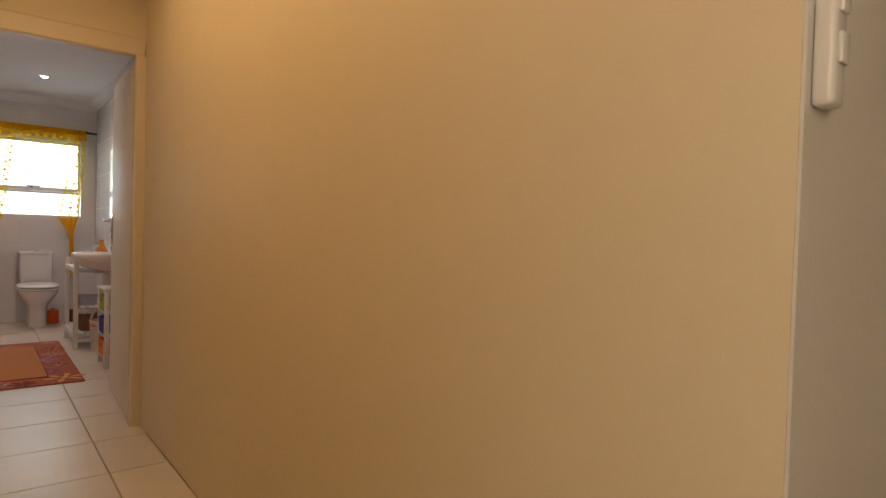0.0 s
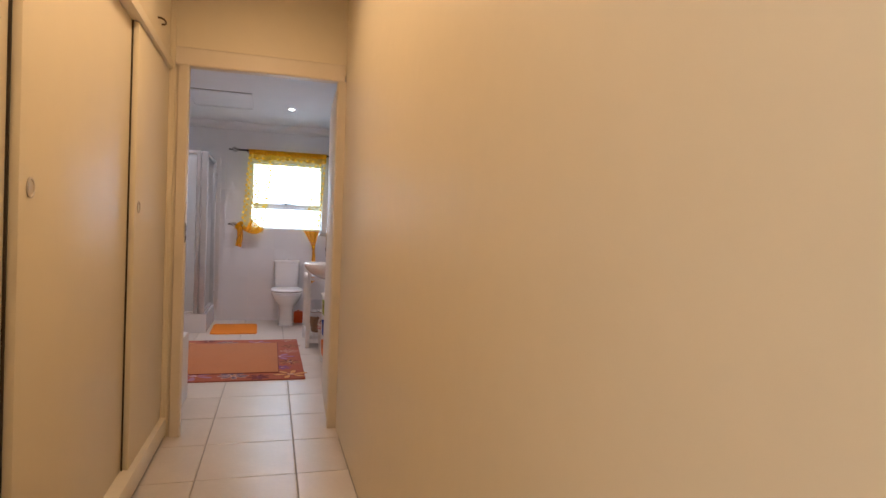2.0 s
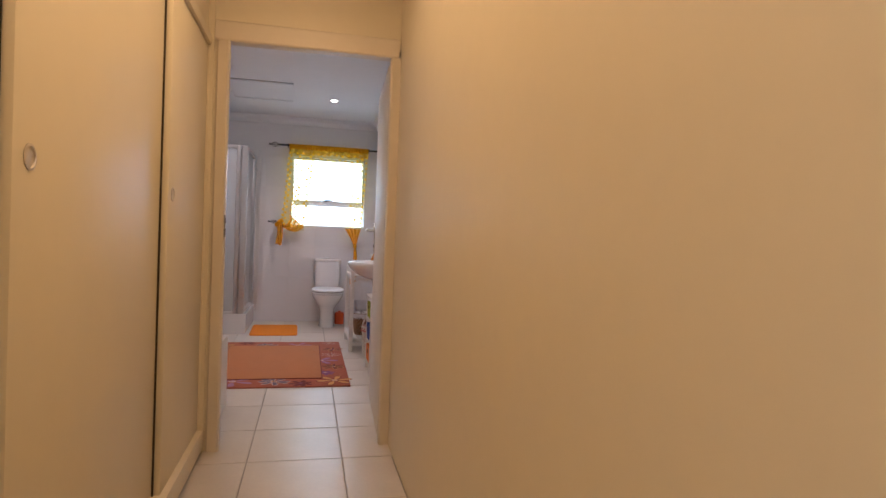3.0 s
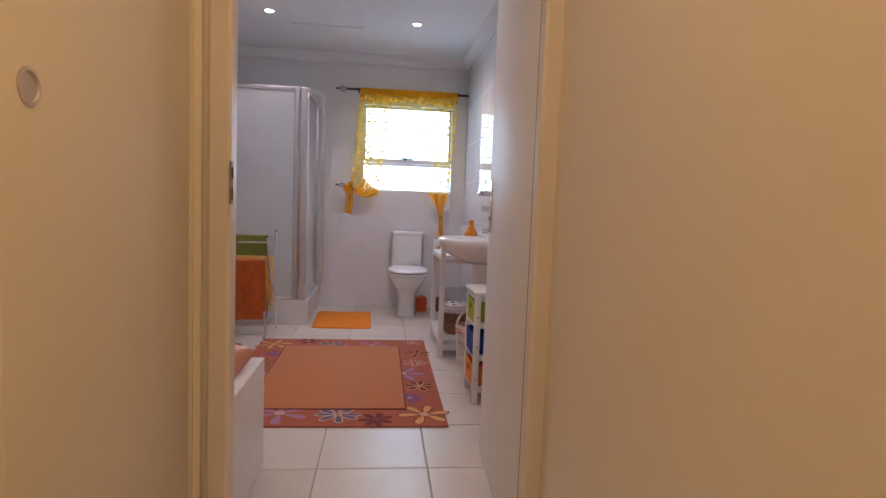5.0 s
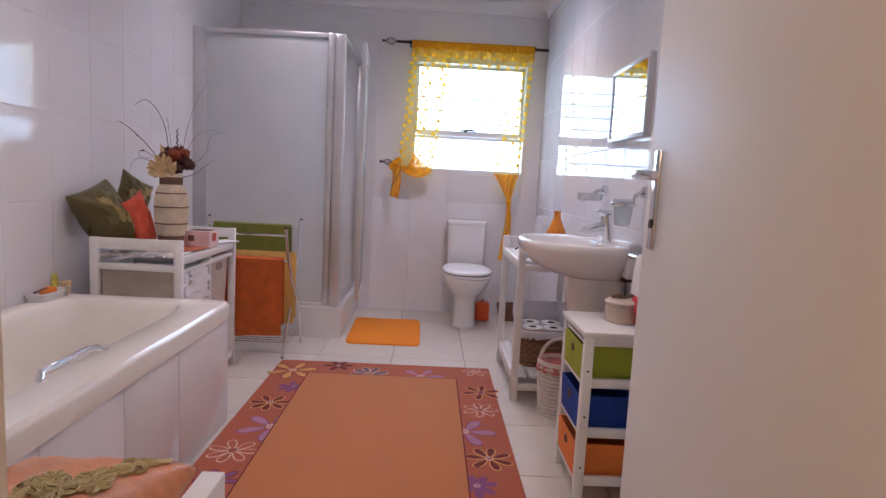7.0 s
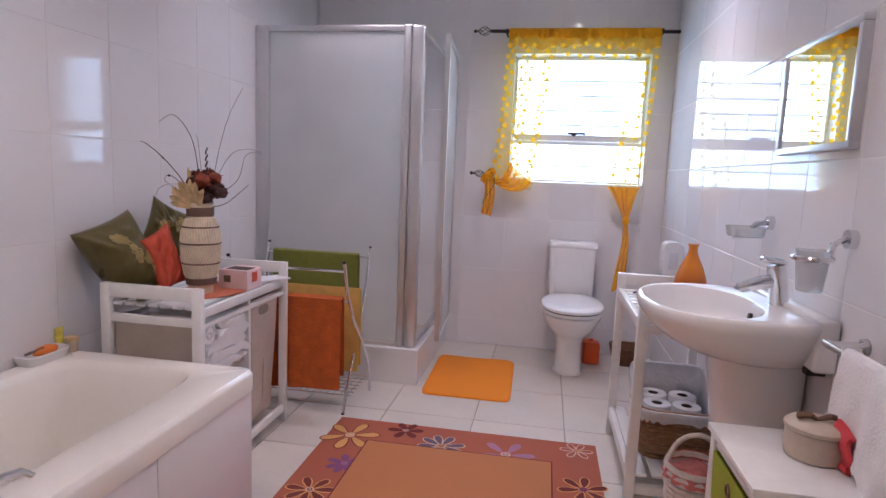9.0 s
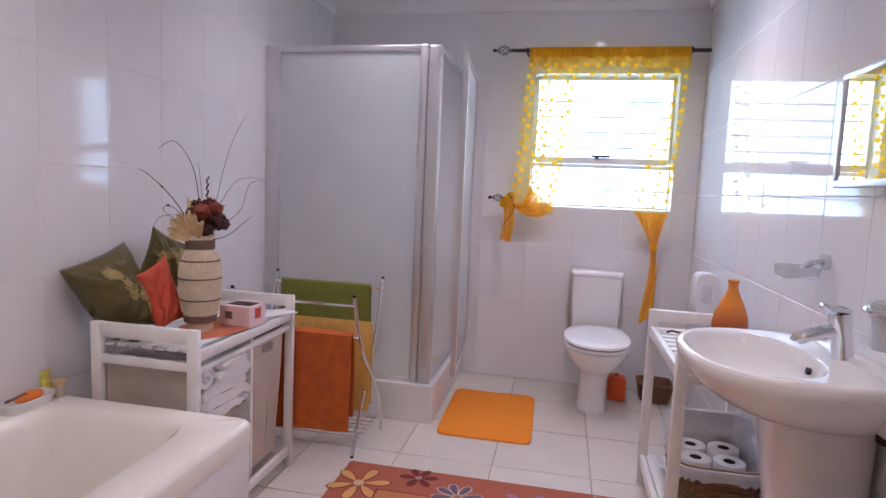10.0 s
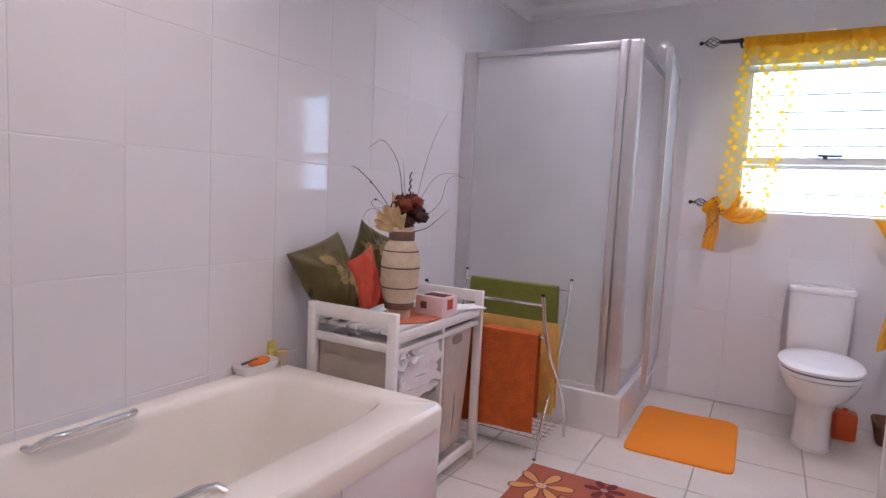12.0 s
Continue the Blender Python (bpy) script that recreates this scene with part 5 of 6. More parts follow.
def twig(pts, r=0.0020):
    ps = [Vector(p) for p in pts]
    out = []
    for i in range(len(ps) - 1):
        p0, p1, p2, p3 = ps[max(0, i - 1)], ps[i], ps[i + 1], ps[min(len(ps) - 1, i + 2)]
        for j in range(6):
            t = j / 6
            out.append(0.5 * ((2 * p1) + (p2 - p0) * t + (2 * p0 - 5 * p1 + 4 * p2 - p3) * t * t + (3 * p1 - p0 - 3 * p2 + p3) * t ** 3))
    out.append(ps[-1])
    n = len(out)
    part("twig", tube(bmesh.new(), [Vector((VX, VY, FZ)) + p for p in out], [r * (1 - 0.7 * k / n) for k in range(n)], 5), TWIG, bouquet)


twig([(-0.02, 0.0, -0.05), (-0.06, 0.0, 0.06), (-0.13, -0.01, 0.15), (-0.20, -0.02, 0.21), (-0.235, -0.02, 0.225)], 0.0026)
twig([(-0.01, 0.02, -0.05), (-0.03, 0.03, 0.15), (-0.06, 0.03, 0.26), (-0.12, 0.02, 0.33), (-0.17, 0.0, 0.30)])
twig([(-0.02, 0.0, 0.0), (-0.08, 0.0, 0.07), (-0.13, 0.0, 0.10), (-0.15, 0.0, 0.08), (-0.12, 0.0, 0.065), (-0.06, 0.01, 0.075)], 0.0015)
twig([(-0.03, 0.0, 0.0), (-0.12, 0.0, 0.06), (-0.18, 0.0, 0.04), (-0.195, 0.0, -0.04)], 0.0012)
twig([(0.02, 0.03, 0.0), (0.05, 0.05, 0.20), (0.09, 0.06, 0.34), (0.14, 0.07, 0.44)], 0.0012)
twig([(0.0, 0.02, 0.05), (-0.03, 0.04, 0.22), (-0.04, 0.04, 0.26)], 0.0012)
twig([(0.03, 0.0, 0.0), (0.10, 0.01, 0.05), (0.15, 0.02, 0.10), (0.17, 0.03, 0.18), (0.21, 0.03, 0.20), (0.24, 0.03, 0.19)], 0.0013)
twig([(0.03, 0.0, -0.02), (0.10, 0.01, 0.00), (0.16, 0.02, 0.05), (0.19, 0.02, 0.075)], 0.0018)
twig([(0.03, 0.02, 0.05), (0.10, 0.04, 0.18), (0.16, 0.06, 0.21), (0.22, 0.07, 0.20)], 0.0011)
bm = bmesh.new()
for k in range(14):
    blob(bm, (VX + 0.028 + 0.003 * math.sin(k * 2), VY + 0.004 * math.cos(k * 2), FZ + 0.10 + 0.008 * k), 0.005 - 0.0002 * k, 0.005, 0.006, 0.3, sub=1)
part("seed_spike", bm, FLOWER_DARK, bouquet)
part("bud", rod([(VX + 0.05, VY, FZ + 0.09), (VX + 0.042, VY, FZ + 0.135)], [0.004, 0.002]), FLOWER_DARK, bouquet)
for x, z in ((-0.155, 0.165), (-0.13, 0.098), (-0.075, -0.02)):
    part("seed", blob(bmesh.new(), (VX + x, VY, FZ + z), 0.006, 0.006, 0.005, 0.2, sub=1), FLOWER_DARK, bouquet)

tbox = thing("tissue_box", -0.50, 5.745, PZ, "small pink cardboard box, open on top", "box")
TBZ = QS + 0.010
part("carton", turned(boxes((-0.065, 0.065, -0.055, 0.055, 0, 0.080), r=0.0015), Matrix.Translation((-0.493, 5.745, TBZ)) @ Matrix.Rotation(radians(-3), 4, "Z")), PINK_BOX, tbox, smooth=0)
# open top drawn as a dark sheet, the carton's inner shade
part("opening", turned(boxes((-0.045, 0.05, -0.03, 0.045, 0.0795, 0.082)), Matrix.Translation((-0.493, 5.745, TBZ)) @ Matrix.Rotation(radians(-3), 4, "Z")), DARK, tbox, smooth=0)
part("flap", turned(boxes((-0.05, 0.055, 0.03, 0.055, 0.082, 0.0835)), Matrix.Translation((-0.493, 5.745, TBZ)) @ Matrix.Rotation(radians(-3), 4, "Z")), PINK_BOX, tbox, smooth=0)
part("label", turned(boxes((-0.04, -0.010, -0.0565, -0.0548, 0.03, 0.058)), Matrix.Translation((-0.493, 5.745, TBZ)) @ Matrix.Rotation(radians(-3), 4, "Z")), VASE_BROWN, tbox, "small dark printed square", smooth=0)
part("label", turned(boxes((0.0645, 0.0662, -0.02, 0.02, 0.03, 0.07)), Matrix.Translation((-0.493, 5.745, TBZ)) @ Matrix.Rotation(radians(-3), 4, "Z")), SATIN_RED, tbox, "red printed mark", smooth=0)
solid("paper_sheets", turned(boxes((-0.05, 0.05, -0.09, 0.09, 0, 0.006)), Matrix.Translation((-0.475, 5.945, TBZ)) @ Matrix.Rotation(radians(-30), 4, "Z")), PAPER, "loose white paper sheets on the trolley", "paper", smooth=0)
pc = thing("picture_cards", -0.72, 5.44, TBZ, "a few printed cards lying on the trolley slats", "cards")
for k in range(3):
    part("card", turned(boxes((-0.05, 0.05, -0.035, 0.035, 0.0015 * k, 0.0015 * k + 0.0012)), Matrix.Translation((-0.72 + 0.02 * k, 5.42 + 0.01 * k, TBZ)) @ Matrix.Rotation(radians(20 * k), 4, "Z")), (SATIN_GREEN, PAPER, SATIN_GREEN)[k], pc, smooth=0)


def cushion(name, corner, u_to, v_to, thick, material, label, stitch=None, n=40, last=None, pin=0.13):
    """A filled cushion from one corner and its two neighbours."""
    c, u, v = Vector(corner), Vector(u_to) - Vector(corner), Vector(v_to) - Vector(corner)
    skew = Vector(last) - (c + u + v) if last else Vector((0, 0, 0))
    nrm = u.cross(v).normalized()
    t = thing(name, *(c + (u + v) / 2), label, "cushion")

    def skin(side):
        def f(a, b):
            p, q = 2 * a - 1, 2 * b - 1
            pa, qa = p * (1 - pin * (1 - q * q)), q * (1 - pin * (1 - p * p))
            h = thick / 2 * max(0.0, (1 - p * p) * (1 - q * q)) ** 0.42
            h += (0.018 * noise.noise(Vector((p * 2.2, q * 2.2, side * 4 + c.x * 9))) + 0.012 * noise.noise(Vector(((p + q) * 4, (p - q) * 1.5, c.y * 3)))) * (1 - p ** 4) * (1 - q ** 4)
            return c + u * (pa + 1) / 2 + v * (qa + 1) / 2 + skew * ((pa + 1) * (qa + 1) / 4) + nrm * h * side
        return f
    bm = sheet(skin(1), n, n)
    bm2 = sheet(skin(-1), n, n)
    me = bpy.data.meshes.new("tmp")
    bm2.to_mesh(me)
    bm2.free()
    bm.from_mesh(me)
    bpy.data.meshes.remove(me)
    bmesh.ops.remove_doubles(bm, verts=bm.verts[:], dist=0.0004)
    part("cover", bm, material, t, smooth=80)
    if stitch:
        f = skin(stitch)
        bm = bmesh.new()
        def stitched(points, r):
            loop = [Vector(f(min(0.98, max(0.02, a1)), min(0.98, max(0.02, b1)))) + nrm * stitch * 0.004 for a1, b1 in points]
            tube(bm, loop, r * (1.9 if thick > 0.15 else 0.9), 4, caps=False)
        vine = [(0.34 + 0.50 * k / 24 + 0.05 * math.sin(k * 0.9), 0.12 + 0.80 * k / 24 + 0.06 * math.sin(k * 0.55 + 1)) for k in range(25)]
        stitched(vine, 0.0016)
        for k in range(1, 24, 2):
            a0, b0 = vine[k][0] + random.uniform(-0.06, 0.06), vine[k][1] + random.uniform(-0.06, 0.06)
            size = random.choice((0.05, 0.065, 0.085))
            turn = random.uniform(0, 6.28)
            for m_ in range(6):
                ang = turn + m_ * math.pi / 3
                for wide in (0.34, 0.16):
                    pts = []
                    for j in range(9):
                        q = 2 * math.pi * j / 8
                        x, y = size * (1 - math.cos(q)) * 0.5 + 0.008, size * wide * math.sin(q)
                        pts.append((a0 + x * math.cos(ang) - y * math.sin(ang), b0 + x * math.sin(ang) + y * math.cos(ang)))
                    stitched(pts, 0.0014)
        tagged(part("embroidery", bm, GOLD_THREAD, t, "pale gold stitched flowers"), kind="stuff")
    return t


cushion("green_cushion", (-0.875, 5.288, 0.935), (-0.850, 5.545, 1.012), (-0.800, 5.385, 0.730), 0.15, SATIN_GREEN, "olive green satin cushion with gold embroidery leaning on the wall", -1, last=(-0.680, 5.520, 0.722), pin=0.07)
cushion("green_cushion", (-0.868, 5.640, 0.885), (-0.845, 5.690, 1.062), (-0.790, 5.780, 0.800), 0.10, SATIN_GREEN, "second olive green embroidered cushion behind the vase", -1)
cushion("red_cushion", (-0.745, 5.475, 0.905), (-0.720, 5.595, 0.965), (-0.655, 5.470, 0.712), 0.09, SATIN_RED, "small coral red cushion squeezed beside the vase", last=(-0.640, 5.590, 0.740), pin=0.07)

# ---- towel stand ----
stand = thing("towel_stand", -0.45, 6.3, 0, "folding chrome towel stand with crossed curved legs", "towel stand")
for x in (-0.165, -0.735):
    part("leg", rod([(x, 6.49, 0.79), (x, 6.46, 0.66), (x, 6.40, 0.52), (x, 6.33, 0.40), (x - 0.006, 6.26, 0.25), (x - 0.015, 6.19, 0.10), (x - 0.02, 6.165, 0.0)], 0.0085, 10), CHROME, stand)
    part("leg", rod([(x + 0.018, 6.04, 0.775), (x + 0.018, 6.09, 0.62), (x + 0.018, 6.20, 0.46), (x + 0.018, 6.32, 0.34), (x + 0.014, 6.43, 0.22), (x + 0.01, 6.50, 0.10), (x + 0.008, 6.51, 0.0)], 0.0085, 10), CHROME, stand)
    for q in ((x, 6.492, 0.795), (x + 0.018, 6.037, 0.78), (x - 0.02, 6.165, 0.006), (x + 0.008, 6.51, 0.006)):
        part("end_cap", blob(bmesh.new(), q, 0.010, 0.010, 0.008, sub=1), IRON, stand)
for y, z, dx in ((6.475, 0.745, 0.0), (6.048, 0.735, 0.018), (6.30, 0.60, 0.008), (6.10, 0.585, 0.018)):
    part("bar", rod([(-0.735 + dx, y, z), (-0.165 + dx, y, z)], 0.006, 8), CHROME, stand)
for k in range(16):
    x = -0.72 + 0.036 * k
    part("shelf_wire", tube(bmesh.new(), [(x, 6.20, 0.085), (x, 6.49, 0.085)], 0.0018, 5), CHROME, stand)
for k in range(7):
    y = 6.20 + 0.048 * k
    part("shelf_wire", tube(bmesh.new(), [(-0.73, y, 0.087), (-0.16, y, 0.087)], 0.0022, 5), CHROME, stand)
solid("green_towel", hung(-0.70, -0.222, 6.475, 0.748, 0.20, 0.20, seed=0.4), TOWEL_GREEN, "olive green terry towel folded over the back bar of the stand", "towel", "towels on the stand")
solid("yellow_towel", hung(-0.64, -0.150, 6.30, 0.604, 0.42, 0.40, seed=2.0, amp=0.004), TOWEL_YELLOW, "pale yellow terry towel hanging on the stand", "towel", "towels on the stand")
solid("orange_towel", hung(-0.66, -0.172, 6.10, 0.588, 0.43, 0.38, seed=3.0, r=0.02, amp=0.005), TOWEL_ORANGE, "burnt orange terry towel hanging in front on the stand", "towel", "towels on the stand")

# ---- white rack beside the basin ----
rack = thing("white_rack", 1.27, 5.97, 0, "white wooden rack with a slatted top and a low shelf", "rack")
KX0, KX1, KY0, KY1, KT = 1.085, 1.46, 5.66, 6.33, 0.775
frame_end(KY0, KY0 + 0.036, KX0, KX1, KT, rack, 0.69)
frame_end(KY1 - 0.036, KY1, KX0, KX1, KT, rack, 0.69)
for x in (KX0 + 0.004, KX1 - 0.026):
    part("side_rail", rbox(x, x + 0.022, KY0 + 0.036, KY1 - 0.036, 0.665, 0.705, 0.003), WHITE_WOOD, rack)
    part("lower_rail", rbox(x, x + 0.022, KY0 + 0.036, KY1 - 0.036, 0.085, 0.135, 0.003), WHITE_WOOD, rack)
for k in range(9):
    y = KY0 + 0.05 + k * 0.066
    part("slat", rbox(KX0 + 0.026, KX1 - 0.026, y, y + 0.045, 0.694, 0.706, 0.002), WHITE_WOOD, rack)
for k in range(5):
    x = KX0 + 0.03 + k * 0.066
    part("slat", rbox(x, x + 0.046, KY0 + 0.01, KY1 - 0.01, 0.118, 0.130, 0.002), WHITE_WOOD, rack)
ov = thing("orange_vase", 1.36, 6.15, 0.706, "glossy amber and red glazed bottle vase", "vase")
OX, OY = 1.362, 6.145
prof = [(0.040, 0.706), (0.055, 0.715), (0.062, 0.73), (0.066, 0.745), (0.068, 0.76), (0.067, 0.775), (0.065, 0.79), (0.060, 0.81), (0.045, 0.85), (0.028, 0.885), (0.019, 0.91), (0.0185, 0.93), (0.024, 0.945), (0.020, 0.945)]
bm = lathe(OX, OY, prof, 32)
part("body", bm, AMBER, ov)
solid("green_soap_bar", turned(rbox(-0.04, 0.04, -0.028, 0.028, 0, 0.026, 0.009, 3), Matrix.Translation((1.19, 5.86, 0.706)) @ Matrix.Rotation(radians(25), 4, "Z")), GREEN_SOAP, "green soap bar on the rack slats", "soap")
solid("small_grey_dish", lathe(1.25, 6.02, [(0.03, 0.706), (0.042, 0.73), (0.044, 0.742), (0.040, 0.742), (0.026, 0.715)], 24), LINING, "small pale grey dish on the rack", "dish")
solid("black_cord", rod([(1.14, 6.18, 0.71), (1.15, 6.14, 0.725), (1.19, 6.09, 0.728), (1.21, 6.06, 0.712)], 0.004), IRON, "short black cord lying on the rack", "cord")


def basket(name, cx, cy, z0, a0, b0, a1, b1, h, material, label, rows=11, e=4, lining=None):
    """Woven basket: bands that weave in and out of uprights."""
    t = thing(name, cx, cy, z0, label, "basket")
    n = 56
    for k in range(rows):
        f = k / (rows - 1)
        ring = []
        for j, (x, y, z) in enumerate(superring(cx, cy, z0 + 0.008 + f * (h - 0.016), mix(a0, a1, f), mix(b0, b1, f), e, n)):
            w = 1 + (0.012 if (j // 2 + k) % 2 else -0.012)
            ring.append((cx + (x - cx) * w, cy + (y - cy) * w, z))
        part("strand", tube(bmesh.new(), ring + ring[:1], h / rows * 0.48, 5, caps=False), material, t)
    bottom = [superring(cx, cy, z0 + q, a0 * 0.96, b0 * 0.96, e, 32) for q in (0.001, 0.008)]
    part("bottom", loft(bottom), material, t)
    part("inner_wall", loft([superring(cx, cy, z0 + q * h, mix(a0, a1, q) * 0.955, mix(b0, b1, q) * 0.955, e, 40) for q in (0.02, 0.98)], caps=False), lining or material, t)
    part("rim", tube(bmesh.new(), [(x, y, z) for x, y, z in superring(cx, cy, z0 + h, a1, b1, e, n)] + [superring(cx, cy, z0 + h, a1, b1, e, n)[0]], 0.007, 6, caps=False), material, t)
    return t


wb = basket("wicker_basket", 1.285, 5.93, 0.130, 0.125, 0.125, 0.145, 0.148, 0.20, WICKER, "brown wicker basket with a pale cotton lining", 12, 5, LINING)


def lining(u, v):
    """Cotton lining: up the inside, over the rim and down outside in a scalloped edge; it stands higher at the back."""
    q = 2 * math.pi * u
    c, sn = math.cos(q), math.sin(q)
    x, y = math.copysign(abs(c) ** 0.4, c), math.copysign(abs(sn) ** 0.4, sn)
    top = 0.338 + 0.105 * min(1.0, max(0.0, (y + 0.55) / 1.3)) ** 1.2
    if v < 0.6:
        z, k = mix(0.20, top, v / 0.6), 0.86 + 0.06 * v / 0.6
    else:
        w = (v - 0.6) / 0.4
        z, k = top - w * (0.040 + (0.006 * math.sin(u * 190) + 0.006) * (w > 0.9)), 0.95 + 0.145 * min(1.0, w * 5)
    k += 0.008 * math.sin(u * 44)
    return (1.285 + 0.147 * k * x, 5.93 + 0.150 * k * y, z)


part("lining", sheet(lining, 192, 12), LINING, wb, "pale cotton lining with a lace edge")
k = 0
for x, y in ((1.215, 5.87), (1.325, 5.865), (1.22, 5.985), (1.335, 5.985)):
    tr_ = thing("toilet_roll", x, y, 0.2, "white toilet paper roll standing in the basket", "toilet roll", "toilet rolls in the basket")
    part("paper", lathe(x, y, [(0.021, 0.235), (0.0525, 0.235), (0.054, 0.239), (0.054, 0.331), (0.0525, 0.335), (0.021, 0.335), (0.021, 0.235)], 28), PAPER, tr_)
    part("core", lathe(x, y, [(0.0208, 0.237), (0.0208, 0.334), (0.019, 0.334), (0.019, 0.237)], 20), mat("dark_card_core", (0.06, 0.05, 0.045), 0.9) if k == 0 else bpy.data.materials["dark_card_core"], tr_, "dark cardboard core")
    k += 1
    part("lower_roll", lathe(x, y, [(0.053, 0.140), (0.053, 0.232), (0.02, 0.233)], 24), PAPER, tr_)

db = basket("dark_basket", 1.315, 7.44, 0.0, 0.078, 0.078, 0.100, 0.100, 0.115, WICKER_DARK, "small dark brown wicker basket on the floor in the corner", 9, 5)

sb = basket("white_wicker_basket", 1.285, 5.52, 0.0, 0.075, 0.075, 0.092, 0.092, 0.26, WICKER_WHITE, "small whitewashed wicker basket with a hoop handle and pink lining", 14, 2.2, PINK_CLOTH)
part("handle", tube(bmesh.new(), [(1.285 + 0.09 * math.cos(q), 5.52, 0.25 + 0.115 * math.sin(q)) for q in (math.pi * j / 14 for j in range(15))], 0.009, 8), WICKER_WHITE, sb)
part("lining_frill", sheet(lambda u, v: (1.285 + (0.090 + 0.012 * v + 0.006 * math.sin(u * 75) * v) * math.cos(2 * math.pi * u), 5.52 + (0.090 + 0.012 * v + 0.006 * math.sin(u * 75) * v) * math.sin(2 * math.pi * u), 0.272 - 0.055 * v), 72, 5), PINK_CLOTH, sb, "pink floral frill")
part("filling", blob(bmesh.new(), (1.285, 5.52, 0.225), 0.075, 0.075, 0.035, 0.5), PINK_CLOTH, sb)

# ---- drawer unit ----
du = thing("drawer_unit", 1.32, 4.88, 0, "narrow white wooden unit with green, blue and orange fabric drawers", "drawer unit")
UX0, UX1, UY0, UY1, UT = 1.180, 1.43, 4.72, 5.04, 0.605
part("top", rbox(UX0 - 0.008, UX1, UY0 - 0.004, UY1 + 0.004, UT - 0.018, UT, 0.003), WHITE_WOOD, du)
for x in (UX0, UX1 - 0.032):
    for y in (UY0, UY1 - 0.032):
        part("leg", rbox(x, x + 0.032, y, y + 0.032, 0, UT - 0.018, 0.003), WHITE_WOOD, du)
for z in (0.062, 0.235, 0.41, 0.555):
    for y in (UY0 + 0.006, UY1 - 0.026):
        part("side_rail", rbox(UX0 + 0.032, UX1 - 0.032, y, y + 0.02, z, z + 0.032, 0.002), WHITE_WOOD, du)
    part("front_rail", rbox(UX0 + 0.006, UX0 + 0.022, UY0 + 0.032, UY1 - 0.032, z, z + 0.012, 0.002), WHITE_WOOD, du)
for z0, m_, c in ((0.078, ORANGE_BOX, "orange"), (0.25, BLUE_BOX, "blue"), (0.425, GREEN_BOX, "green")):
    h = 0.122
    rings = []
    for z, inset, lean in ((z0, 0.0, 0.0), (z0 + h, 0.0, 0.005), (z0 + h, 0.006, 0.005), (z0 + 0.006, 0.006, 0.0)):
        x0, x1, y0, y1 = UX0 + 0.005 + inset - lean, UX1 - 0.03 - inset, UY0 + 0.033 + inset, UY1 - 0.033 - inset
        rings.append([(x0, y0, z), (x1, y0, z), (x1, y1, z), (x0, y1, z)])
    d = part("fabric_drawer", loft(rings), m_, du, c + " fabric drawer", smooth=0)
    ey = [(UX0 + 0.0015, 4.88 + 0.013 * math.cos(q), z0 + 0.085 + 0.013 * math.sin(q)) for q in (2 * math.pi * j / 16 for j in range(17))]
    part("eyelet", tube(bmesh.new(), ey, 0.004, 6), BRASS, d, "metal pull eyelet")
    # dark disc paints the shade inside the eyelet
    part("eyelet_hole", rod([(UX0 + 0.0022, 4.88, z0 + 0.085), (UX0 + 0.0032, 4.88, z0 + 0.085)], 0.010, 14), DARK, d)
for y in (UY0,):
    for z in (0.31, 0.13, 0.47):
        part("bolt", rod([(UX0 + 0.016, y - 0.0015, z), (UX0 + 0.016, y + 0.001, z)], 0.004, 8), IRON, du)
pot = thing("lidded_pot", 1.385, 4.93, UT, "small beige stoneware pot with a brown ribbon on its lid", "pot")
part("body", lathe(1.355, 4.90, [(0.050, UT), (0.058, UT + 0.004), (0.062, UT + 0.03), (0.060, UT + 0.062), (0.056, UT + 0.064)], 30), POT, pot)
part("lid", lathe(1.355, 4.90, [(0.058, UT + 0.064), (0.064, UT + 0.066), (0.064, UT + 0.074), (0.055, UT + 0.082), (0.02, UT + 0.086)], 30), POT, pot)
bm = bmesh.new()
for s in (-1, 1):
    tube(bm, [(1.355, 4.90, UT + 0.086), (1.355 + 0.02 * s, 4.90 - 0.012, UT + 0.100), (1.355 + 0.04 * s, 4.90 - 0.004, UT + 0.094), (1.355 + 0.03 * s, 4.90 + 0.014, UT + 0.092), (1.355, 4.90, UT + 0.088)], [0.004, 0.007, 0.008, 0.006, 0.003], 6)
part("ribbon", bm, RIBBON, pot, "brown ribbon bow")
solid("red_cloth", sheet(lambda u, v: (1.392 + 0.006 * math.sin(v * 7), mix(4.872, 4.815, u) + 0.008 * math.sin(v * 9), mix(UT + 0.001, UT + 0.10 - 0.02 * u, v)), 8, 12, 0.012), mat("red_sponge_cloth", (0.62, 0.06, 0.07), 0.8, vary=0.1, scale=20, bump=0.3), "crumpled red sponge cloth standing on the drawer unit", "cloth")

# ---- bench with a cushion beside the doorway ----
bench = thing("white_bench", 0.05, 3.75, 0, "low white wooden bench with raised sides", "bench")
NY0, NY1 = 3.330, 4.03
part("side_board", rbox(0.182, 0.232, NY0 + 0.05, NY1, 0.0, 0.435, 0.004), WHITE_WOOD, bench)
part("side_board", rbox(-0.18, -0.14, NY0 + 0.05, NY1, 0.0, 0.435, 0.004), WHITE_WOOD, bench)
part("seat", rbox(-0.14, 0.182, NY0 + 0.05, NY1 - 0.01, 0.30, 0.33, 0.003), WHITE_WOOD, bench)
part("front_panel", rbox(-0.14, 0.182, NY1 - 0.03, NY1 - 0.012, 0.04, 0.30, 0.003), WHITE_WOOD, bench)
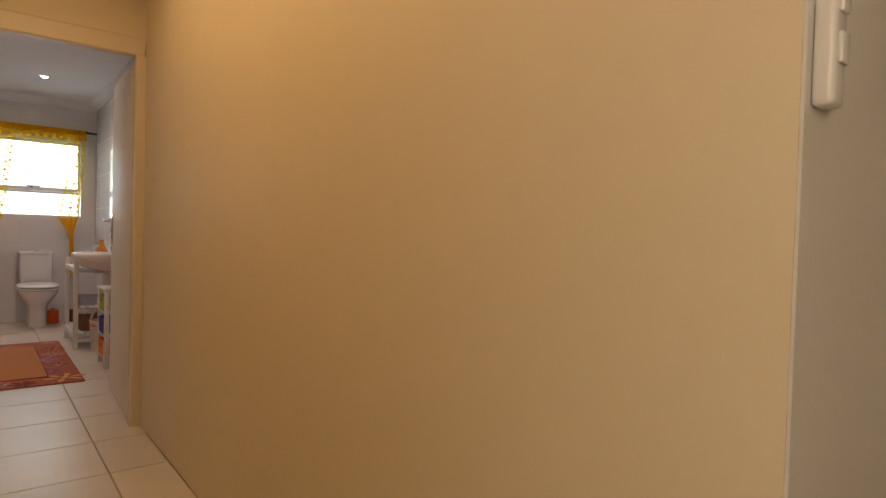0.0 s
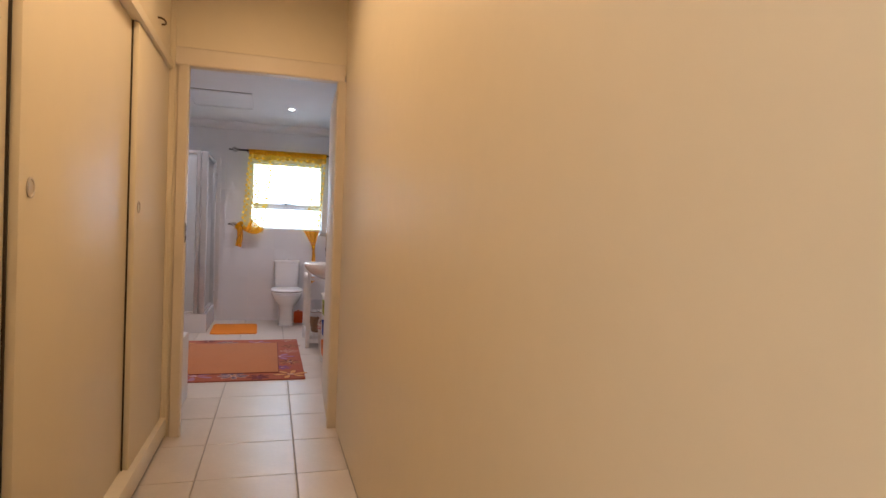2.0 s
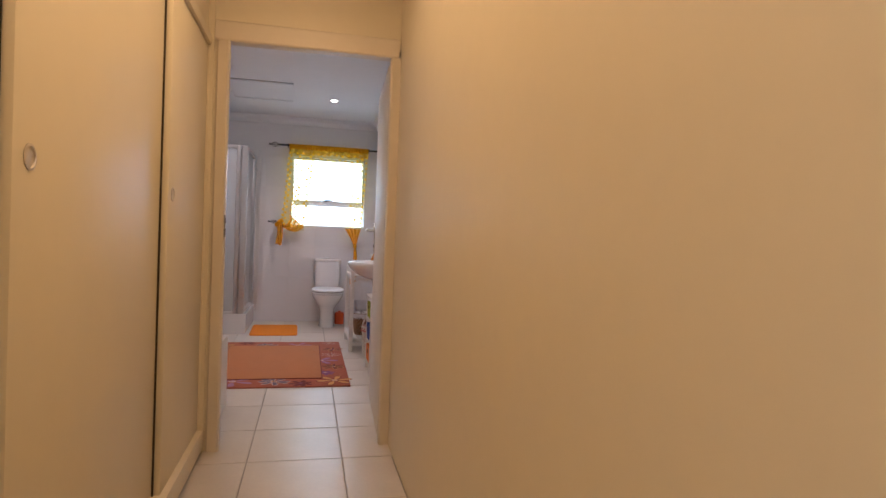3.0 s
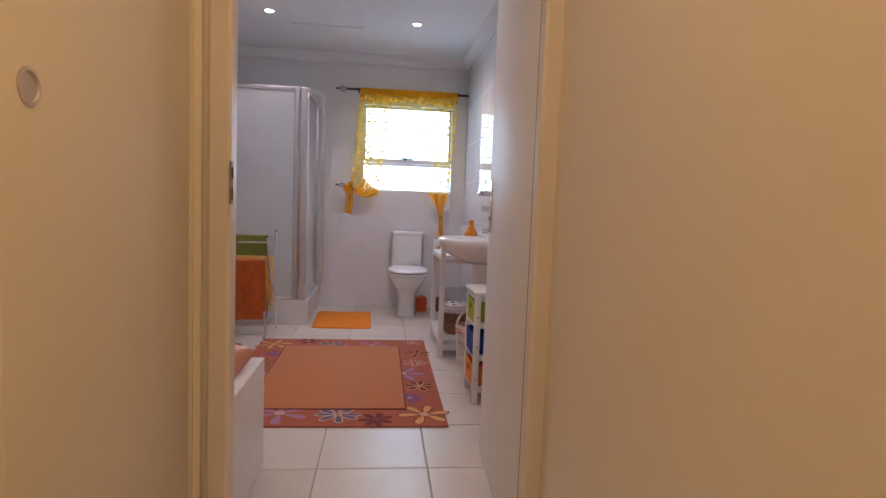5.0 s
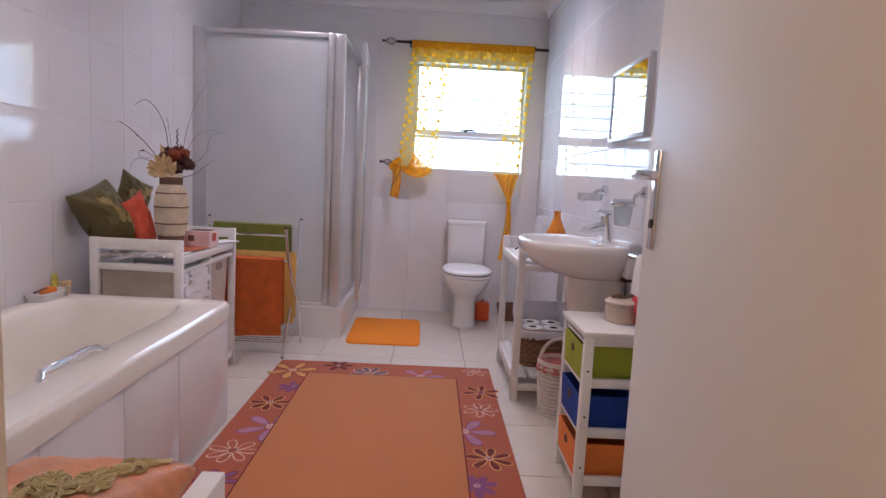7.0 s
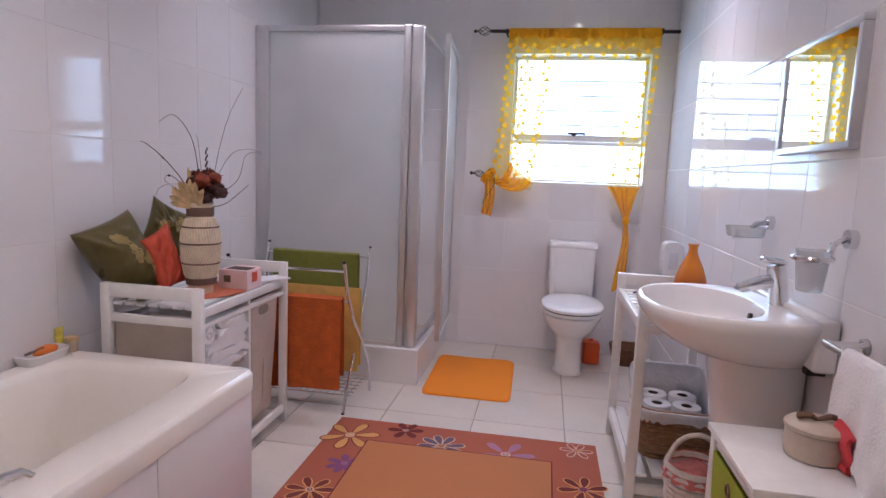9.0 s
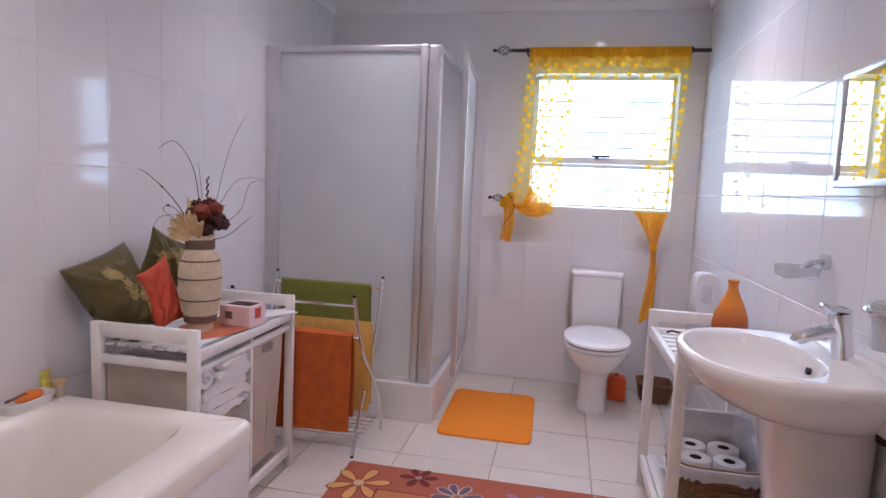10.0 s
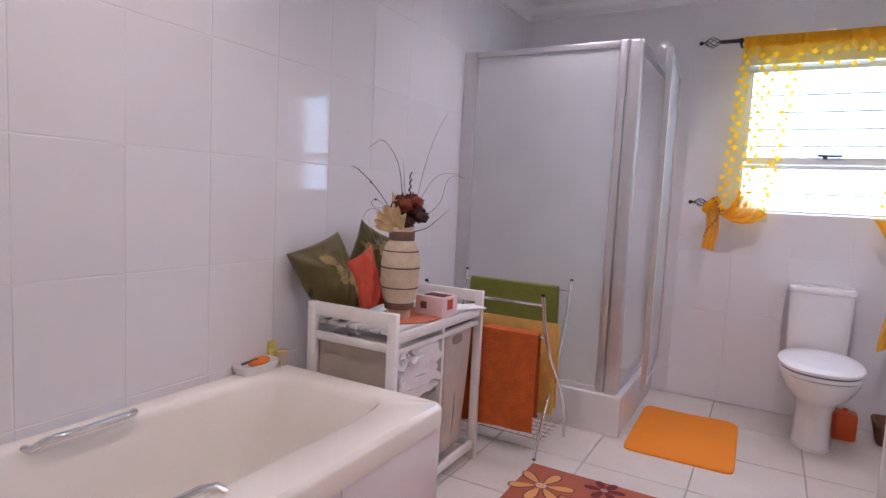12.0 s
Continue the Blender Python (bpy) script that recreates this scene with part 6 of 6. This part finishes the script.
cushion("peach_cushion", (-0.15, 3.42, 0.425), (0.20, 3.40, 0.435), (-0.14, 3.97, 0.475), 0.20, SATIN_PEACH, "peach satin cushion with gold embroidery on the bench", 1)

# ---- tiles of floor and walls ----
tile_meshes = {}


def tile_mesh(w, h, d, material, name):
    key = (round(w, 3), round(h, 3), d, name)
    if key not in tile_meshes:
        bm, e = bmesh.new(), 0.0018
        lo = [bm.verts.new((x, y, -d)) for x, y in ((0, 0), (w, 0), (w, h), (0, h))]
        mid = [bm.verts.new((x, y, -e)) for x, y in ((0, 0), (w, 0), (w, h), (0, h))]
        top = [bm.verts.new((x, y, 0)) for x, y in ((e, e), (w - e, e), (w - e, h - e), (e, h - e))]
        for a, b in ((lo, mid), (mid, top)):
            for k in range(4):
                bm.faces.new((a[k], a[(k + 1) % 4], b[(k + 1) % 4], b[k]))
        bm.faces.new(top)
        me = mesh_of(name, bm, material, 0)
        tile_meshes[key] = me
    return tile_meshes[key]


def spans(a, b, first, step):
    k = math.ceil((a - first) / step - 1e-6)
    cuts = [a]
    while first + k * step < b - 0.004:
        if first + k * step > a + 0.004:
            cuts.append(first + k * step)
        k += 1
    return list(zip(cuts, cuts[1:] + [b]))


def lay(parent, m, us, vs, gap, material, name, holes=(), depth=0.0025):
    """Tiles in the plane of m (its x and y), proud of the bed along its z."""
    for u0, u1 in us:
        for v0, v1 in vs:
            pieces = [(u0, u1, v0, v1)]
            for a0, a1, b0, b1 in holes:
                cut = []
                for p0, p1, q0, q1 in pieces:
                    if p1 <= a0 or p0 >= a1 or q1 <= b0 or q0 >= b1:
                        cut.append((p0, p1, q0, q1))
                        continue
                    if p0 < a0:
                        cut.append((p0, a0, q0, q1))
                    if p1 > a1:
                        cut.append((a1, p1, q0, q1))
                    c0, c1 = max(p0, a0), min(p1, a1)
                    if q0 < b0:
                        cut.append((c0, c1, q0, b0))
                    if q1 > b1:
                        cut.append((c0, c1, b1, q1))
                pieces = cut
            for p0, p1, q0, q1 in pieces:
                w, h = p1 - p0 - gap, q1 - q0 - gap
                if w < 0.008 or h < 0.008:
                    continue
                ob = new(name, tile_mesh(w, h, depth, material, name))
                ob.parent = parent
                tilt = Matrix.Rotation(random.uniform(-1, 1) * 0.0011, 4, "X") @ Matrix.Rotation(random.uniform(-1, 1) * 0.0011, 4, "Y")
                ob.matrix_basis = m @ Matrix.Translation((p0 + gap / 2, q0 + gap / 2, 0)) @ tilt


TW, TH, FT = 0.2975, 0.362, 0.44
rows_z = spans(0.0, CEIL - 0.07, 1.275, TH)
m_west = Matrix(((0, 0, 1, XL), (1, 0, 0, 0), (0, 1, 0, 0), (0, 0, 0, 1)))
m_east = Matrix(((0, 0, -1, XR), (1, 0, 0, 0), (0, 1, 0, 0), (0, 0, 0, 1)))
m_north = Matrix(((1, 0, 0, 0), (0, 0, -1, YW), (0, 1, 0, 0), (0, 0, 0, 1)))
m_south = Matrix(((1, 0, 0, 0), (0, 0, 1, YD), (0, 1, 0, 0), (0, 0, 0, 1)))
m_floor = Matrix.Identity(4)
lay(wall_west, m_west, spans(YD, YW, 4.703, 0.2835), rows_z, 0.0024, WALL_TILE, "tile")
lay(wall_east, m_east, spans(YD, YW, 5.465, TW), rows_z, 0.0024, WALL_TILE, "tile")
lay(wall_north, m_north, spans(XL, XR, 0.465, TW), rows_z, 0.0024, WALL_TILE, "tile", [(WX0 - 0.003, WX1 + 0.003, WZ0 - 0.003, WZ1 + 0.003)])
lay(wall_south, m_south, spans(XL, XR, -0.30, TW), rows_z, 0.0024, WALL_TILE, "tile", [(DX0 - 0.064, DX1 + 0.064, -1, DZ + 0.064)])
lay(floor, m_floor, spans(XL, XR, 0.008, FT), spans(3.06, YW, 3.06, 0.46), 0.006, FLOOR_TILE, "floor_tile", depth=0.006)
lay(floor, m_floor, spans(0.06, 1.13, 0.008, FT), spans(WC + 0.03, 3.06, 3.06, 0.46), 0.006, FLOOR_TILE, "floor_tile", depth=0.006)
lay(floor, m_floor, spans(-0.44, 3.1, 0.008, FT), spans(HALL_Y, WC, 3.06, 0.46), 0.006, FLOOR_TILE, "floor_tile", depth=0.006)
